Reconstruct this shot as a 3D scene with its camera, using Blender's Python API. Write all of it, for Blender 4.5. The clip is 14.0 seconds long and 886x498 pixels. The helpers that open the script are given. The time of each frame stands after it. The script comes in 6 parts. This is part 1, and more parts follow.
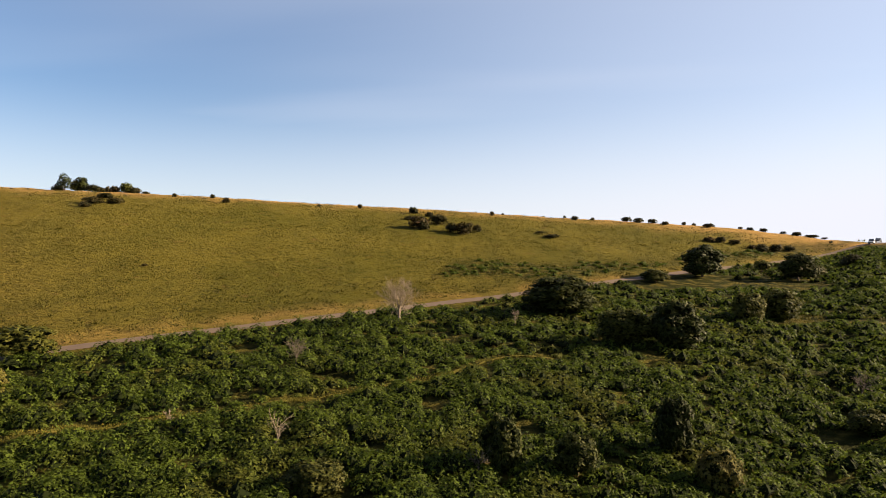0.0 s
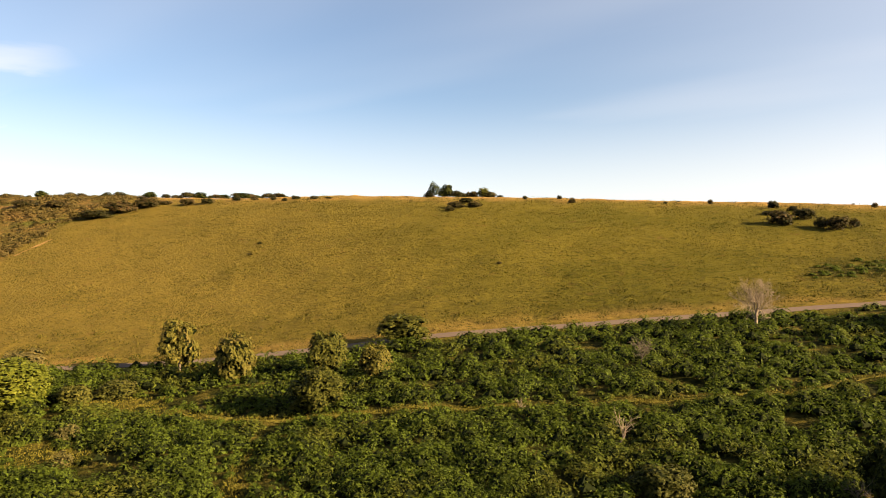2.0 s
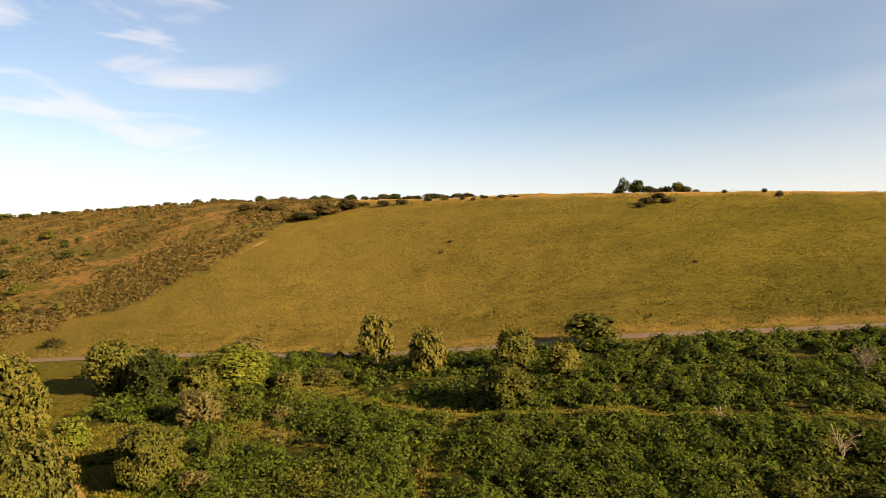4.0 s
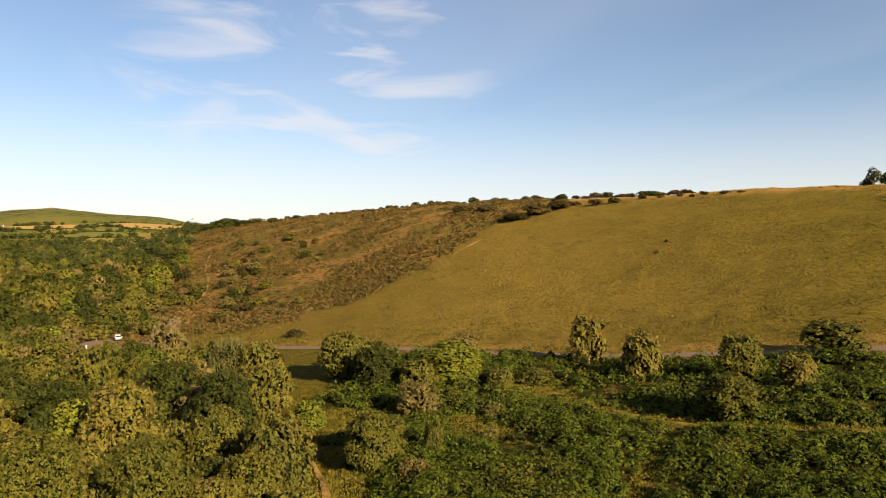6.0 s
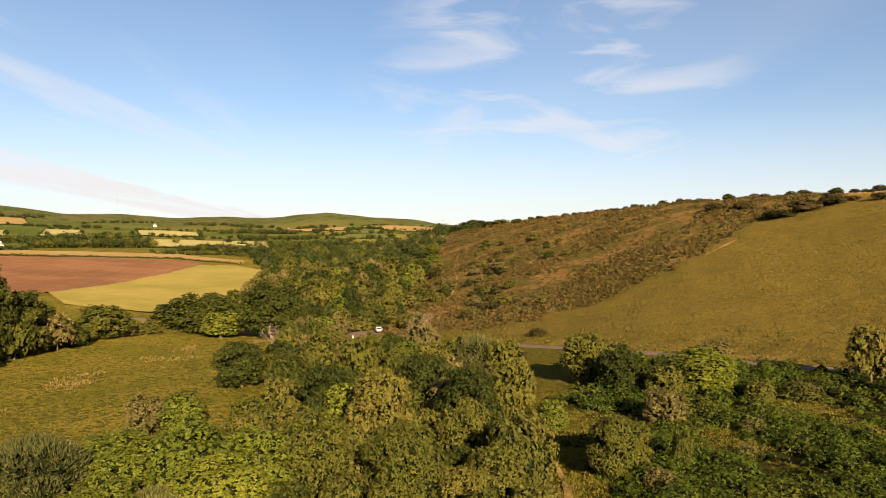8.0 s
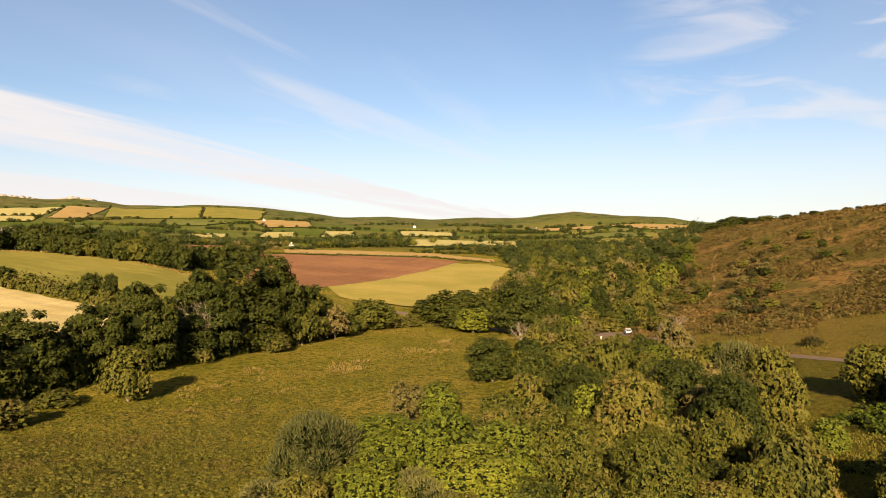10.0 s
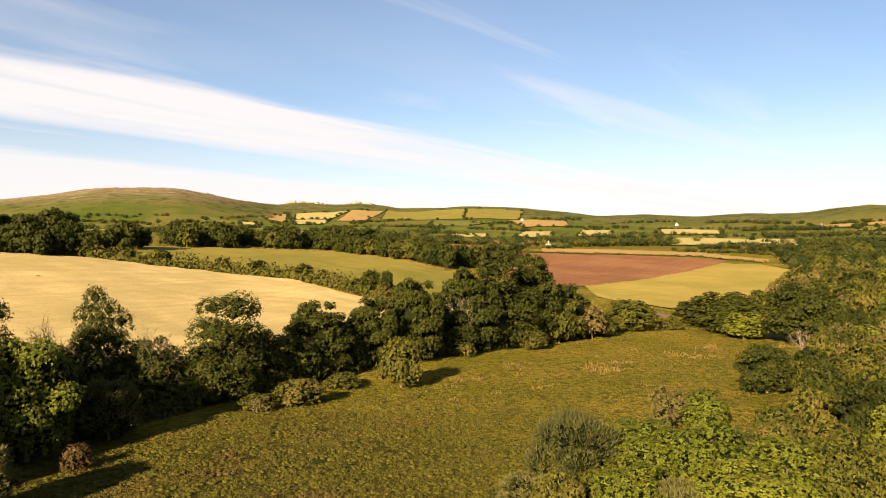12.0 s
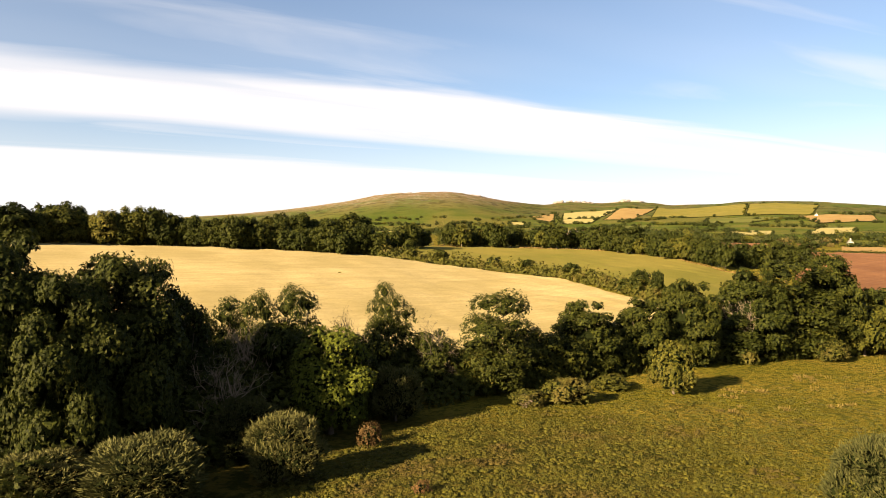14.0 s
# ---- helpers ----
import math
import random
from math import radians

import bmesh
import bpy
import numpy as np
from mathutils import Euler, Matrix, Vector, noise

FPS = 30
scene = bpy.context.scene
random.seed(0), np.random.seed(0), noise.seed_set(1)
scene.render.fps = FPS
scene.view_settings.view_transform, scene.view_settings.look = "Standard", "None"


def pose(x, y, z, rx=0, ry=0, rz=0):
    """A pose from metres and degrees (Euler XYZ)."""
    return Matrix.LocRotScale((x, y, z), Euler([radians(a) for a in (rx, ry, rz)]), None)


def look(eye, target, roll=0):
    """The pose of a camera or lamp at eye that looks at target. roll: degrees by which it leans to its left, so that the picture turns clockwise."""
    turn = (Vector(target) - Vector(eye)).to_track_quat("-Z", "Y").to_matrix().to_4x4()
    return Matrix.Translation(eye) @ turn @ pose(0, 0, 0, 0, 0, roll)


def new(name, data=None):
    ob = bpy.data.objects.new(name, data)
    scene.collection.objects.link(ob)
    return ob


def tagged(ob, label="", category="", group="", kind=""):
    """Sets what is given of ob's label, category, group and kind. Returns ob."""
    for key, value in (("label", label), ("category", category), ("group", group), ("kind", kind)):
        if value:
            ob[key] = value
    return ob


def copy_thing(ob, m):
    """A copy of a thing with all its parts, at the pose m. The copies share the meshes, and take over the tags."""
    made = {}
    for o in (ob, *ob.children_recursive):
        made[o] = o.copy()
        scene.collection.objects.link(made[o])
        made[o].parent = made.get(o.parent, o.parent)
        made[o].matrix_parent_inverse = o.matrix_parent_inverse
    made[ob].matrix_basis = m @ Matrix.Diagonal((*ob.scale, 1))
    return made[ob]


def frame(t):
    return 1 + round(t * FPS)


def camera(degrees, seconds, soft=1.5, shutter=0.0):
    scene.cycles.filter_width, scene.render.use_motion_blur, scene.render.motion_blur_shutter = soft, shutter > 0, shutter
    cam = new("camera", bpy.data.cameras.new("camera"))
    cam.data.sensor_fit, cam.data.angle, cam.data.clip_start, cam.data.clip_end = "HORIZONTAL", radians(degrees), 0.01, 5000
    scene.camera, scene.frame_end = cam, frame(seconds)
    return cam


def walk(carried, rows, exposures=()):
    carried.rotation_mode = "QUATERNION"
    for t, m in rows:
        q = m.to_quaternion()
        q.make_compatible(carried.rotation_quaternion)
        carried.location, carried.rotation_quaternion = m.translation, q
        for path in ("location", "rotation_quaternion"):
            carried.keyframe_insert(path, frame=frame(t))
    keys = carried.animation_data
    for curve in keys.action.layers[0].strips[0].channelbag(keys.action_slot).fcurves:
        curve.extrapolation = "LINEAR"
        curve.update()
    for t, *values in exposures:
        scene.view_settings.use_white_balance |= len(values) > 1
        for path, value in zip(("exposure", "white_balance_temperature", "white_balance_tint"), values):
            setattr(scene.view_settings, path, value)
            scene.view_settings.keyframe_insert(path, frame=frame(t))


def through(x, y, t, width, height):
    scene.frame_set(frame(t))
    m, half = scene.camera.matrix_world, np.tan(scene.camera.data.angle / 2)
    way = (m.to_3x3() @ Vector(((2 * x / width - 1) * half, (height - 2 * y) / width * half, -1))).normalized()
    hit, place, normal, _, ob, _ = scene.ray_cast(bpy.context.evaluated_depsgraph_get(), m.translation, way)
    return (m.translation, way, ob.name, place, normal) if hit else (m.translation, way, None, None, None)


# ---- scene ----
# ---- camera: it hangs in one spot and turns ----
cam = camera(64.9, 14.0, 0.6)
PATH = [
    (0, 0.00, 0.36, 0.02), (0.5, 6.63, 0.33, 0.09), (1, 14.85, 0.29, 0.06), (1.5, 22.57, 0.30, 0.06),
    (2, 27.79, 0.28, 0.07), (2.5, 31.56, 0.28, 0.11), (3, 35.35, 0.23, 0.13), (5.5, 55.62, 0.17, 0.21),
    (6, 60.28, 0.19, 0.18), (6.5, 65.14, 0.19, 0.05), (7, 70.10, 0.19, 0.04), (7.5, 75.04, 0.20, 0.04),
    (8, 80.04, 0.25, -0.00), (10.5, 105.32, 0.15, 0.01), (11, 110.52, 0.12, 0.01), (11.5, 115.74, 0.11, 0.03),
    (12, 121.06, 0.11, 0.03), (12.5, 126.38, 0.08, 0.07), (13, 131.91, 0.08, 0.13), (13.5, 137.59, 0.10, 0.14),
    (14, 142.78, 0.09, 0.13),
]
EXPOSURES = [(0.0, 2.44, 6250, 15), (0.7, 2.57, 6400, 15), (1.5, 2.80, 6900, 15), (3.0, 2.72, 7500, 16), (6.0, 2.40, 7050, 16), (8.0, 2.36, 6850, 15), (11.0, 2.43, 7050, 16), (14.0, 2.66, 7000, 15)]
walk(cam, [(t, pose(0, 0, 22, 90 + p, r, y)) for t, y, p, r in PATH], EXPOSURES)

# ---- sky and sun ----
SUN_B, SUN_E = -84.0, 21.0  # bearing and height of the sun, degrees
world = bpy.data.worlds.new("sky")
scene.world = world
world.use_nodes = True
wn, wl = world.node_tree.nodes, world.node_tree.links
wn.clear()
w_out, w_bg, w_sky = wn.new("ShaderNodeOutputWorld"), wn.new("ShaderNodeBackground"), wn.new("ShaderNodeTexSky")
w_sky.sky_type, w_sky.sun_disc = "NISHITA", False
w_sky.sun_elevation, w_sky.sun_rotation = radians(SUN_E), radians(-SUN_B)
w_sky.altitude, w_sky.air_density, w_sky.dust_density, w_sky.ozone_density = 200, 1.0, 0.45, 2.6
w_bg.inputs["Strength"].default_value = 0.05
w_geo = wn.new("ShaderNodeTexCoord")
w_sep = wn.new("ShaderNodeSeparateXYZ")
wl.new(w_geo.outputs["Generated"], w_sep.inputs[0])


def w_math(op, a, b=None, c=None):
    n = wn.new("ShaderNodeMath")
    n.operation = op
    for i, v in enumerate((a, b, c)):
        if v is None:
            continue
        if isinstance(v, (int, float)):
            n.inputs[i].default_value = v
        else:
            wl.new(v, n.inputs[i])
    return n.outputs[0]


def w_step(v, lo, hi, a=0.0, b=1.0):
    n = wn.new("ShaderNodeMapRange")
    n.interpolation_type = "SMOOTHSTEP"
    wl.new(v, n.inputs[0])
    for i, q in enumerate((lo, hi, a, b)):
        n.inputs[i + 1].default_value = q
    return n.outputs[0]


def w_noise(scale, detail, stretch, dist=0.0):
    c, m, n = wn.new("ShaderNodeCombineXYZ"), wn.new("ShaderNodeMapping"), wn.new("ShaderNodeTexNoise")
    wl.new(w_along, c.inputs[0]), wl.new(w_side, c.inputs[1])
    wl.new(c.outputs[0], m.inputs[0])
    m.inputs["Scale"].default_value = (stretch, 1, 1)
    wl.new(m.outputs[0], n.inputs["Vector"])
    n.inputs["Scale"].default_value, n.inputs["Detail"].default_value, n.inputs["Distortion"].default_value = scale, detail, dist
    return n.outputs[0]


# thin cirrus on a flat layer high up: streaks that run along bearing 80 and draw together at the horizon
w_h = w_math("MAXIMUM", w_math("ADD", w_sep.outputs[2], 0.02), 0.015)
w_side = w_math("DIVIDE", w_math("ADD", w_math("MULTIPLY", w_sep.outputs[0], -0.1736), w_math("MULTIPLY", w_sep.outputs[1], -0.985)), w_h)
w_along = w_math("DIVIDE", w_math("ADD", w_math("MULTIPLY", w_sep.outputs[0], -0.985), w_math("MULTIPLY", w_sep.outputs[1], 0.1736)), w_h)
w_fine, w_wide = w_noise(1.5, 9, 0.20, 0.9), w_noise(0.45, 3, 0.35)
w_s = w_math("ADD", w_side, w_math("MULTIPLY", w_math("SUBTRACT", w_wide, 0.5), 0.7))
w_s = w_math("ADD", w_s, w_math("MULTIPLY", w_math("SUBTRACT", w_fine, 0.5), 0.9))
w_band = w_math("MULTIPLY", w_step(w_s, 3.4, 3.85), w_step(w_s, 4.9, 5.6, 1.0, 0.12))
w_low = w_step(w_s, 6.2, 7.0, 0.0, 0.86)
w_wisp = w_math("MULTIPLY", w_step(w_fine, 0.44, 0.74, 0.0, 0.48), w_step(w_wide, 0.36, 0.58, 0.15, 1.0))
w_wisp = w_math("MULTIPLY", w_wisp, w_step(w_side, -2.5, 0.8, 0.10, 1.0))
w_veil = w_step(w_wide, 0.40, 0.7, 0.0, 0.16)
w_haze = w_step(w_sep.outputs[2], 0.0, 0.23, 0.66, 0.0)
w_cloud = w_math("MAXIMUM", w_math("MAXIMUM", w_math("MULTIPLY", w_band, w_step(w_fine, 0.34, 0.58, 0.66, 0.96)), w_low), w_math("MAXIMUM", w_wisp, w_veil))
w_cloud = w_math("MAXIMUM", w_cloud, w_haze)
# a bank of thin wisps low over the valley
w_bank = wn.new("ShaderNodeVectorMath")
w_bank.operation = "DOT_PRODUCT"
wl.new(w_geo.outputs["Generated"], w_bank.inputs[0])
w_bank.inputs[1].default_value = (-math.sin(radians(71)) * math.cos(radians(11)), math.cos(radians(71)) * math.cos(radians(11)), math.sin(radians(11)))
w_map, w_streak = wn.new("ShaderNodeMapping"), wn.new("ShaderNodeTexNoise")
wl.new(w_geo.outputs["Generated"], w_map.inputs[0])
w_map.inputs["Scale"].default_value = (5, 5, 22)
wl.new(w_map.outputs[0], w_streak.inputs["Vector"])
w_streak.inputs["Scale"].default_value, w_streak.inputs["Detail"].default_value, w_streak.inputs["Distortion"].default_value = 1.0, 8, 0.8
w_cloud = w_math("MAXIMUM", w_cloud, w_math("MULTIPLY", w_step(w_bank.outputs["Value"], 0.955, 0.990), w_step(w_streak.outputs[0], 0.44, 0.70, 0.0, 0.55)))
# bright haze round the sun
w_dot = wn.new("ShaderNodeVectorMath")
w_dot.operation = "DOT_PRODUCT"
wl.new(w_geo.outputs["Generated"], w_dot.inputs[0])
w_dot.inputs[1].default_value = (-math.sin(radians(SUN_B)) * math.cos(radians(SUN_E)), math.cos(radians(SUN_B)) * math.cos(radians(SUN_E)), math.sin(radians(SUN_E)))
w_cloud = w_math("MINIMUM", w_math("ADD", w_cloud, w_step(w_dot.outputs["Value"], -0.35, 0.9, 0.0, 0.52)), 1.0)
w_mix = wn.new("ShaderNodeMix")
w_mix.data_type = "RGBA"
wl.new(w_cloud, w_mix.inputs[0])
wl.new(w_sky.outputs[0], w_mix.inputs[6])
w_mix.inputs[7].default_value = (6.0, 6.1, 6.25, 1)
w_clear = wn.new("ShaderNodeMix")
w_clear.data_type, w_clear.blend_type = "RGBA", "MULTIPLY"
w_clear.inputs[0].default_value = 1.0
w_clear.inputs[7].default_value = (0.56, 0.56, 0.56, 1)
wl.new(w_mix.outputs[2], w_clear.inputs[6])
wl.new(w_clear.outputs[2], w_bg.inputs["Color"])
wl.new(w_bg.outputs[0], w_out.inputs[0])

sun = new("sun", bpy.data.lights.new("sun", "SUN"))
sun.data.energy, sun.data.angle, sun.data.color = 5.0, radians(0.5), (1.0, 0.77, 0.47)
sb, se = radians(SUN_B), radians(SUN_E)
sun.matrix_world = look((0, 0, 0), (math.sin(sb) * math.cos(se), -math.cos(sb) * math.cos(se), -math.sin(se)))


# ---- the lie of the land: bearing (degrees, left of north) and distance from the middle of the place ----
def pchip(xs, ys, q, periodic=0.0):
    """Smooth curve through knots, with no overshoot."""
    xs, ys = np.asarray(xs, float), np.asarray(ys, float)
    if periodic:
        q = (np.asarray(q, float) - xs[0]) % periodic + xs[0]
        xs = np.concatenate([xs[-2:] - periodic, xs, xs[:2] + periodic])
        ys = np.concatenate([ys[-2:], ys, ys[:2]])
    q = np.clip(np.asarray(q, float), xs[0], xs[-1])
    h, dl = np.diff(xs), np.diff(ys) / np.diff(xs)
    m = np.zeros_like(ys)
    m[1:-1] = np.where(dl[:-1] * dl[1:] > 0, 2 * dl[:-1] * dl[1:] / (dl[:-1] + dl[1:] + 1e-12 * np.sign(dl[:-1] + dl[1:] + 1e-30)), 0)
    m[0], m[-1] = dl[0], dl[-1]
    i = np.clip(np.searchsorted(xs, q) - 1, 0, len(xs) - 2)
    s = (q - xs[i]) / h[i]
    return ys[i] * (1 + 2 * s) * (1 - s) ** 2 + m[i] * h[i] * s * (1 - s) ** 2 + ys[i + 1] * s * s * (3 - 2 * s) + m[i + 1] * h[i] * s * s * (s - 1)


EYE_Z = 22.0
# bearings at which the foot line (the road, then the belt of trees) is laid down
FOOT_B = [-60, -31.6, -28.3, -18.5, -6.5, 0, 15, 28.4, 38, 48, 56.3, 64.7, 73, 86, 95, 105, 115, 124, 133, 147, 160, 180, 225, 265]
FOOT_D = [300, 280, 248, 178, 137, 127, 113, 109, 110, 114, 120, 131, 147, 190, 190, 165, 138, 118, 108, 86, 64, 55, 100, 200]
FOOT_Z = [22, 25.2, 20.9, 17.1, 14.1, 12.9, 10.7, 8.9, 6.9, 5.2, 4.5, 3.8, 2.2, -1.3, -1.5, -1, -0.5, 0, 0, 0, 0.5, 1, 2, 6]
# the brow: the moor's crest, then the brows of the fields across the valley
BROW_B = [-60, -31.6, -22.7, -15, -7.4, 0, 6.2, 15, 21.4, 30, 36, 43, 51, 60, 69, 75, 80, 85, 90, 97, 105, 115, 125, 140, 150, 165, 180, 225, 265]
BROW_D = [420, 300, 300, 300, 300, 295, 290, 285, 285, 290, 305, 330, 370, 420, 500, 560, 610, 640, 640, 640, 620, 540, 420, 380, 340, 330, 330, 400, 400]
BROW_E = [0.2, 0.75, 1.84, 2.47, 2.95, 3.44, 3.74, 4.13, 4.36, 4.46, 4.5, 4.2, 4.05, 3.75, 2.95, 2.25, 1.3, 0.0, -0.2, -0.1, 0.0, 0.0, 0.0, 0.15, 0.4, 0.7, 0.9, 0.2, 0.0]
# the farmland at 1300 m and the moorland skyline beyond it
MID_B = [-60, -30, 0, 30, 60, 75, 82, 90, 100, 110, 120, 130, 140, 150, 160, 180, 225, 265]
MID_E = [0.1, 0.2, 0.4, 0.6, 1.0, 1.2, 1.6, 1.6, 1.4, 1.4, 1.6, 1.8, 1.8, 1.7, 1.5, 1.2, 0.5, 0.2]
SKY_B = [-60.0, 0.0, 60.0, 80.3, 81.8, 83.4, 85.0, 86.7, 88.4, 89.2, 90.9, 92.3, 93.6, 95.4, 97.2, 99.0, 100.9, 102.7, 104.6, 106.4, 108.3, 110.1, 112.0, 113.8, 115.6, 117.4, 119.2, 120.9, 122.6, 124.5, 125.9, 126.8, 128.0, 129.1, 130.1, 131.0, 132.2, 133.3, 134.3, 135.0, 136.4, 137.8, 139.5, 142.5, 146.7, 151.3, 155.8, 161.0, 170.0, 180.0, 225.0, 265.0]
SKY_E = [0.30, 0.50, 1.50, 2.16, 2.44, 2.60, 2.63, 2.75, 2.91, 3.03, 2.94, 2.77, 2.56, 2.52, 2.58, 2.52, 2.42, 2.52, 2.62, 2.61, 2.59, 2.83, 3.04, 3.23, 3.35, 3.42, 3.43, 3.34, 3.29, 3.25, 3.43, 3.49, 3.59, 3.50, 3.47, 3.53, 3.59, 3.54, 3.42, 3.47, 3.66, 3.86, 4.20, 4.62, 4.50, 3.75, 3.10, 2.60, 2.00, 1.60, 0.80, 0.50]
SKY_D = [3200, 3200, 3000, 2570, 2520, 2480, 2430, 2400, 2400, 2400, 2450, 2570, 2770, 3190, 3300, 3300, 3300, 3240, 3150, 3050, 2950, 2820, 2680, 2610, 2600, 2600, 2630, 2780, 2990, 3210, 3420, 3530, 3600, 3600, 3600, 3600, 3600, 3520, 3320, 3160, 2920, 2690, 2500, 2400, 2400, 2500, 2700, 3000, 3200, 3200, 3200, 3200]


def land(x, y):
    """The height of the ground, without its small bumps."""
    x, y = np.asarray(x, float), np.asarray(y, float)
    b, d = np.degrees(np.arctan2(-x, y)), np.hypot(x, y)
    turn = lambda bs, vs: pchip(bs, vs, b, 360.0)
    d1, z1 = turn(FOOT_B, FOOT_D), turn(FOOT_B, FOOT_Z)
    d2 = turn(BROW_B, BROW_D)
    z2 = EYE_Z + d2 * np.tan(np.radians(turn(BROW_B, BROW_E)))
    d3 = np.full_like(d2, 1300.0)
    z3 = EYE_Z + d3 * np.tan(np.radians(turn(MID_B, MID_E)))
    d4 = turn(SKY_B, SKY_D)
    z4 = EYE_Z + d4 * np.tan(np.radians(turn(SKY_B, SKY_E)))
    K = np.stack([np.zeros_like(d1), d1 * 0.5, d1, d2, d3, d4, np.full_like(d1, 5200.0)])
    Z = np.stack([np.full_like(d1, 3.0), 1.6 + z1 * 0.47, z1, z2, z3, z4, z4 * 0.8])
    h, dl = np.diff(K, axis=0), np.diff(Z, axis=0) / np.diff(K, axis=0)
    m = np.zeros_like(Z)
    same = dl[:-1] * dl[1:] > 0
    m[1:-1] = np.where(same, 2 * dl[:-1] * dl[1:] / np.where(same, dl[:-1] + dl[1:], 1), 0)
    out = np.zeros_like(d)
    for i in range(6):
        k = (d >= K[i]) & ((d < K[i + 1]) | (i == 5))
        s = np.clip((d - K[i]) / h[i], 0, 1)
        v = Z[i] * (1 + 2 * s) * (1 - s) ** 2 + m[i] * h[i] * s * (1 - s) ** 2 + Z[i + 1] * s * s * (3 - 2 * s) + m[i + 1] * h[i] * s * s * (s - 1)
        out = np.where(k, v, out)
    return out


def at(b, d):
    """Bearing and distance to x, y, z on the ground."""
    x, y = -d * math.sin(math.radians(b)), d * math.cos(math.radians(b))
    return x, y, float(land(x, y))


# ---- materials ----
class Mat:
    """A small helper to lay out a node material."""

    def __init__(self, name):
        self.m = bpy.data.materials.new(name)
        self.m.use_nodes = True
        self.n, self.l = self.m.node_tree.nodes, self.m.node_tree.links
        self.n.clear()
        self.out = self.n.new("ShaderNodeOutputMaterial")

    def put(self, sock, v):
        if isinstance(v, (int, float)):
            sock.default_value = v
        elif isinstance(v, tuple):
            sock.default_value = (*v, 1.0) if len(v) == 3 and len(sock.default_value) == 4 else v
        else:
            self.l.new(v, sock)

    def math(self, op, a, b=0.0, c=0.0):
        n = self.n.new("ShaderNodeMath")
        n.operation = op
        for i, v in enumerate((a, b, c)):
            self.put(n.inputs[i], v)
        return n.outputs[0]

    def noise(self, scale, detail=4.0, rough=0.55, vec=None, dist=0.0):
        n = self.n.new("ShaderNodeTexNoise")
        n.inputs["Scale"].default_value, n.inputs["Detail"].default_value = scale, detail
        n.inputs["Roughness"].default_value, n.inputs["Distortion"].default_value = rough, dist
        self.l.new(vec if vec is not None else self.pos(), n.inputs["Vector"])
        return n.outputs[0]

    def pos(self):
        return self.n.new("ShaderNodeNewGeometry").outputs["Position"]

    def local(self):
        return self.n.new("ShaderNodeTexCoord").outputs["Object"]

    def scaled(self, vec, s, rot=0.0):
        n = self.n.new("ShaderNodeMapping")
        self.l.new(vec, n.inputs[0])
        n.inputs["Scale"].default_value, n.inputs["Rotation"].default_value = s, (0, 0, radians(rot))
        return n.outputs[0]

    def band(self, v, lo, hi, a=0.0, b=1.0):
        n = self.n.new("ShaderNodeMapRange")
        n.interpolation_type = "SMOOTHSTEP"
        for i, q in enumerate((v, lo, hi, a, b)):
            self.put(n.inputs[i], q)
        return n.outputs[0]

    def mix(self, f, a, b):
        n = self.n.new("ShaderNodeMix")
        n.data_type = "RGBA"
        self.put(n.inputs[0], f), self.put(n.inputs[6], a), self.put(n.inputs[7], b)
        return n.outputs[2]

    def attr(self, name):
        n = self.n.new("ShaderNodeAttribute")
        n.attribute_name = name
        return n.outputs["Fac"]

    def island(self):
        return self.n.new("ShaderNodeNewGeometry").outputs["Random Per Island"]

    def each(self):
        return self.n.new("ShaderNodeObjectInfo").outputs["Random"]

    def bump(self, h, strength, dist=0.1):
        n = self.n.new("ShaderNodeBump")
        n.inputs["Strength"].default_value, n.inputs["Distance"].default_value = strength, dist
        self.l.new(h, n.inputs["Height"])
        return n.outputs[0]

    def solid(self, col, rough=0.9, normal=None, metal=0.0, spec=0.2):
        n = self.n.new("ShaderNodeBsdfPrincipled")
        self.put(n.inputs["Base Color"], col), self.put(n.inputs["Roughness"], rough), self.put(n.inputs["Metallic"], metal)
        n.inputs["Specular IOR Level"].default_value = spec
        if normal is not None:
            self.l.new(normal, n.inputs["Normal"])
        self.l.new(n.outputs[0], self.out.inputs[0])
        return self.m

    def leaf(self, col, through=0.12, rough=0.65, cut=0.0, keep=0.5):
        """Leaves that let some light through; cut: how many leaflets a metre each spray is notched into."""
        a, b, s = self.n.new("ShaderNodeBsdfPrincipled"), self.n.new("ShaderNodeBsdfTranslucent"), self.n.new("ShaderNodeMixShader")
        self.put(a.inputs["Base Color"], col), self.put(b.inputs[0], col)
        a.inputs["Roughness"].default_value, a.inputs["Specular IOR Level"].default_value = rough, 0.06
        s.inputs[0].default_value = through
        self.l.new(a.outputs[0], s.inputs[1]), self.l.new(b.outputs[0], s.inputs[2])
        if cut:
            t, k = self.n.new("ShaderNodeBsdfTransparent"), self.n.new("ShaderNodeMixShader")
            self.l.new(self.math("GREATER_THAN", self.noise(cut, 1.5, 0.5), keep), k.inputs[0])
            self.l.new(t.outputs[0], k.inputs[1]), self.l.new(s.outputs[0], k.inputs[2])
            s = k
        self.l.new(s.outputs[0], self.out.inputs[0])
        return self.m


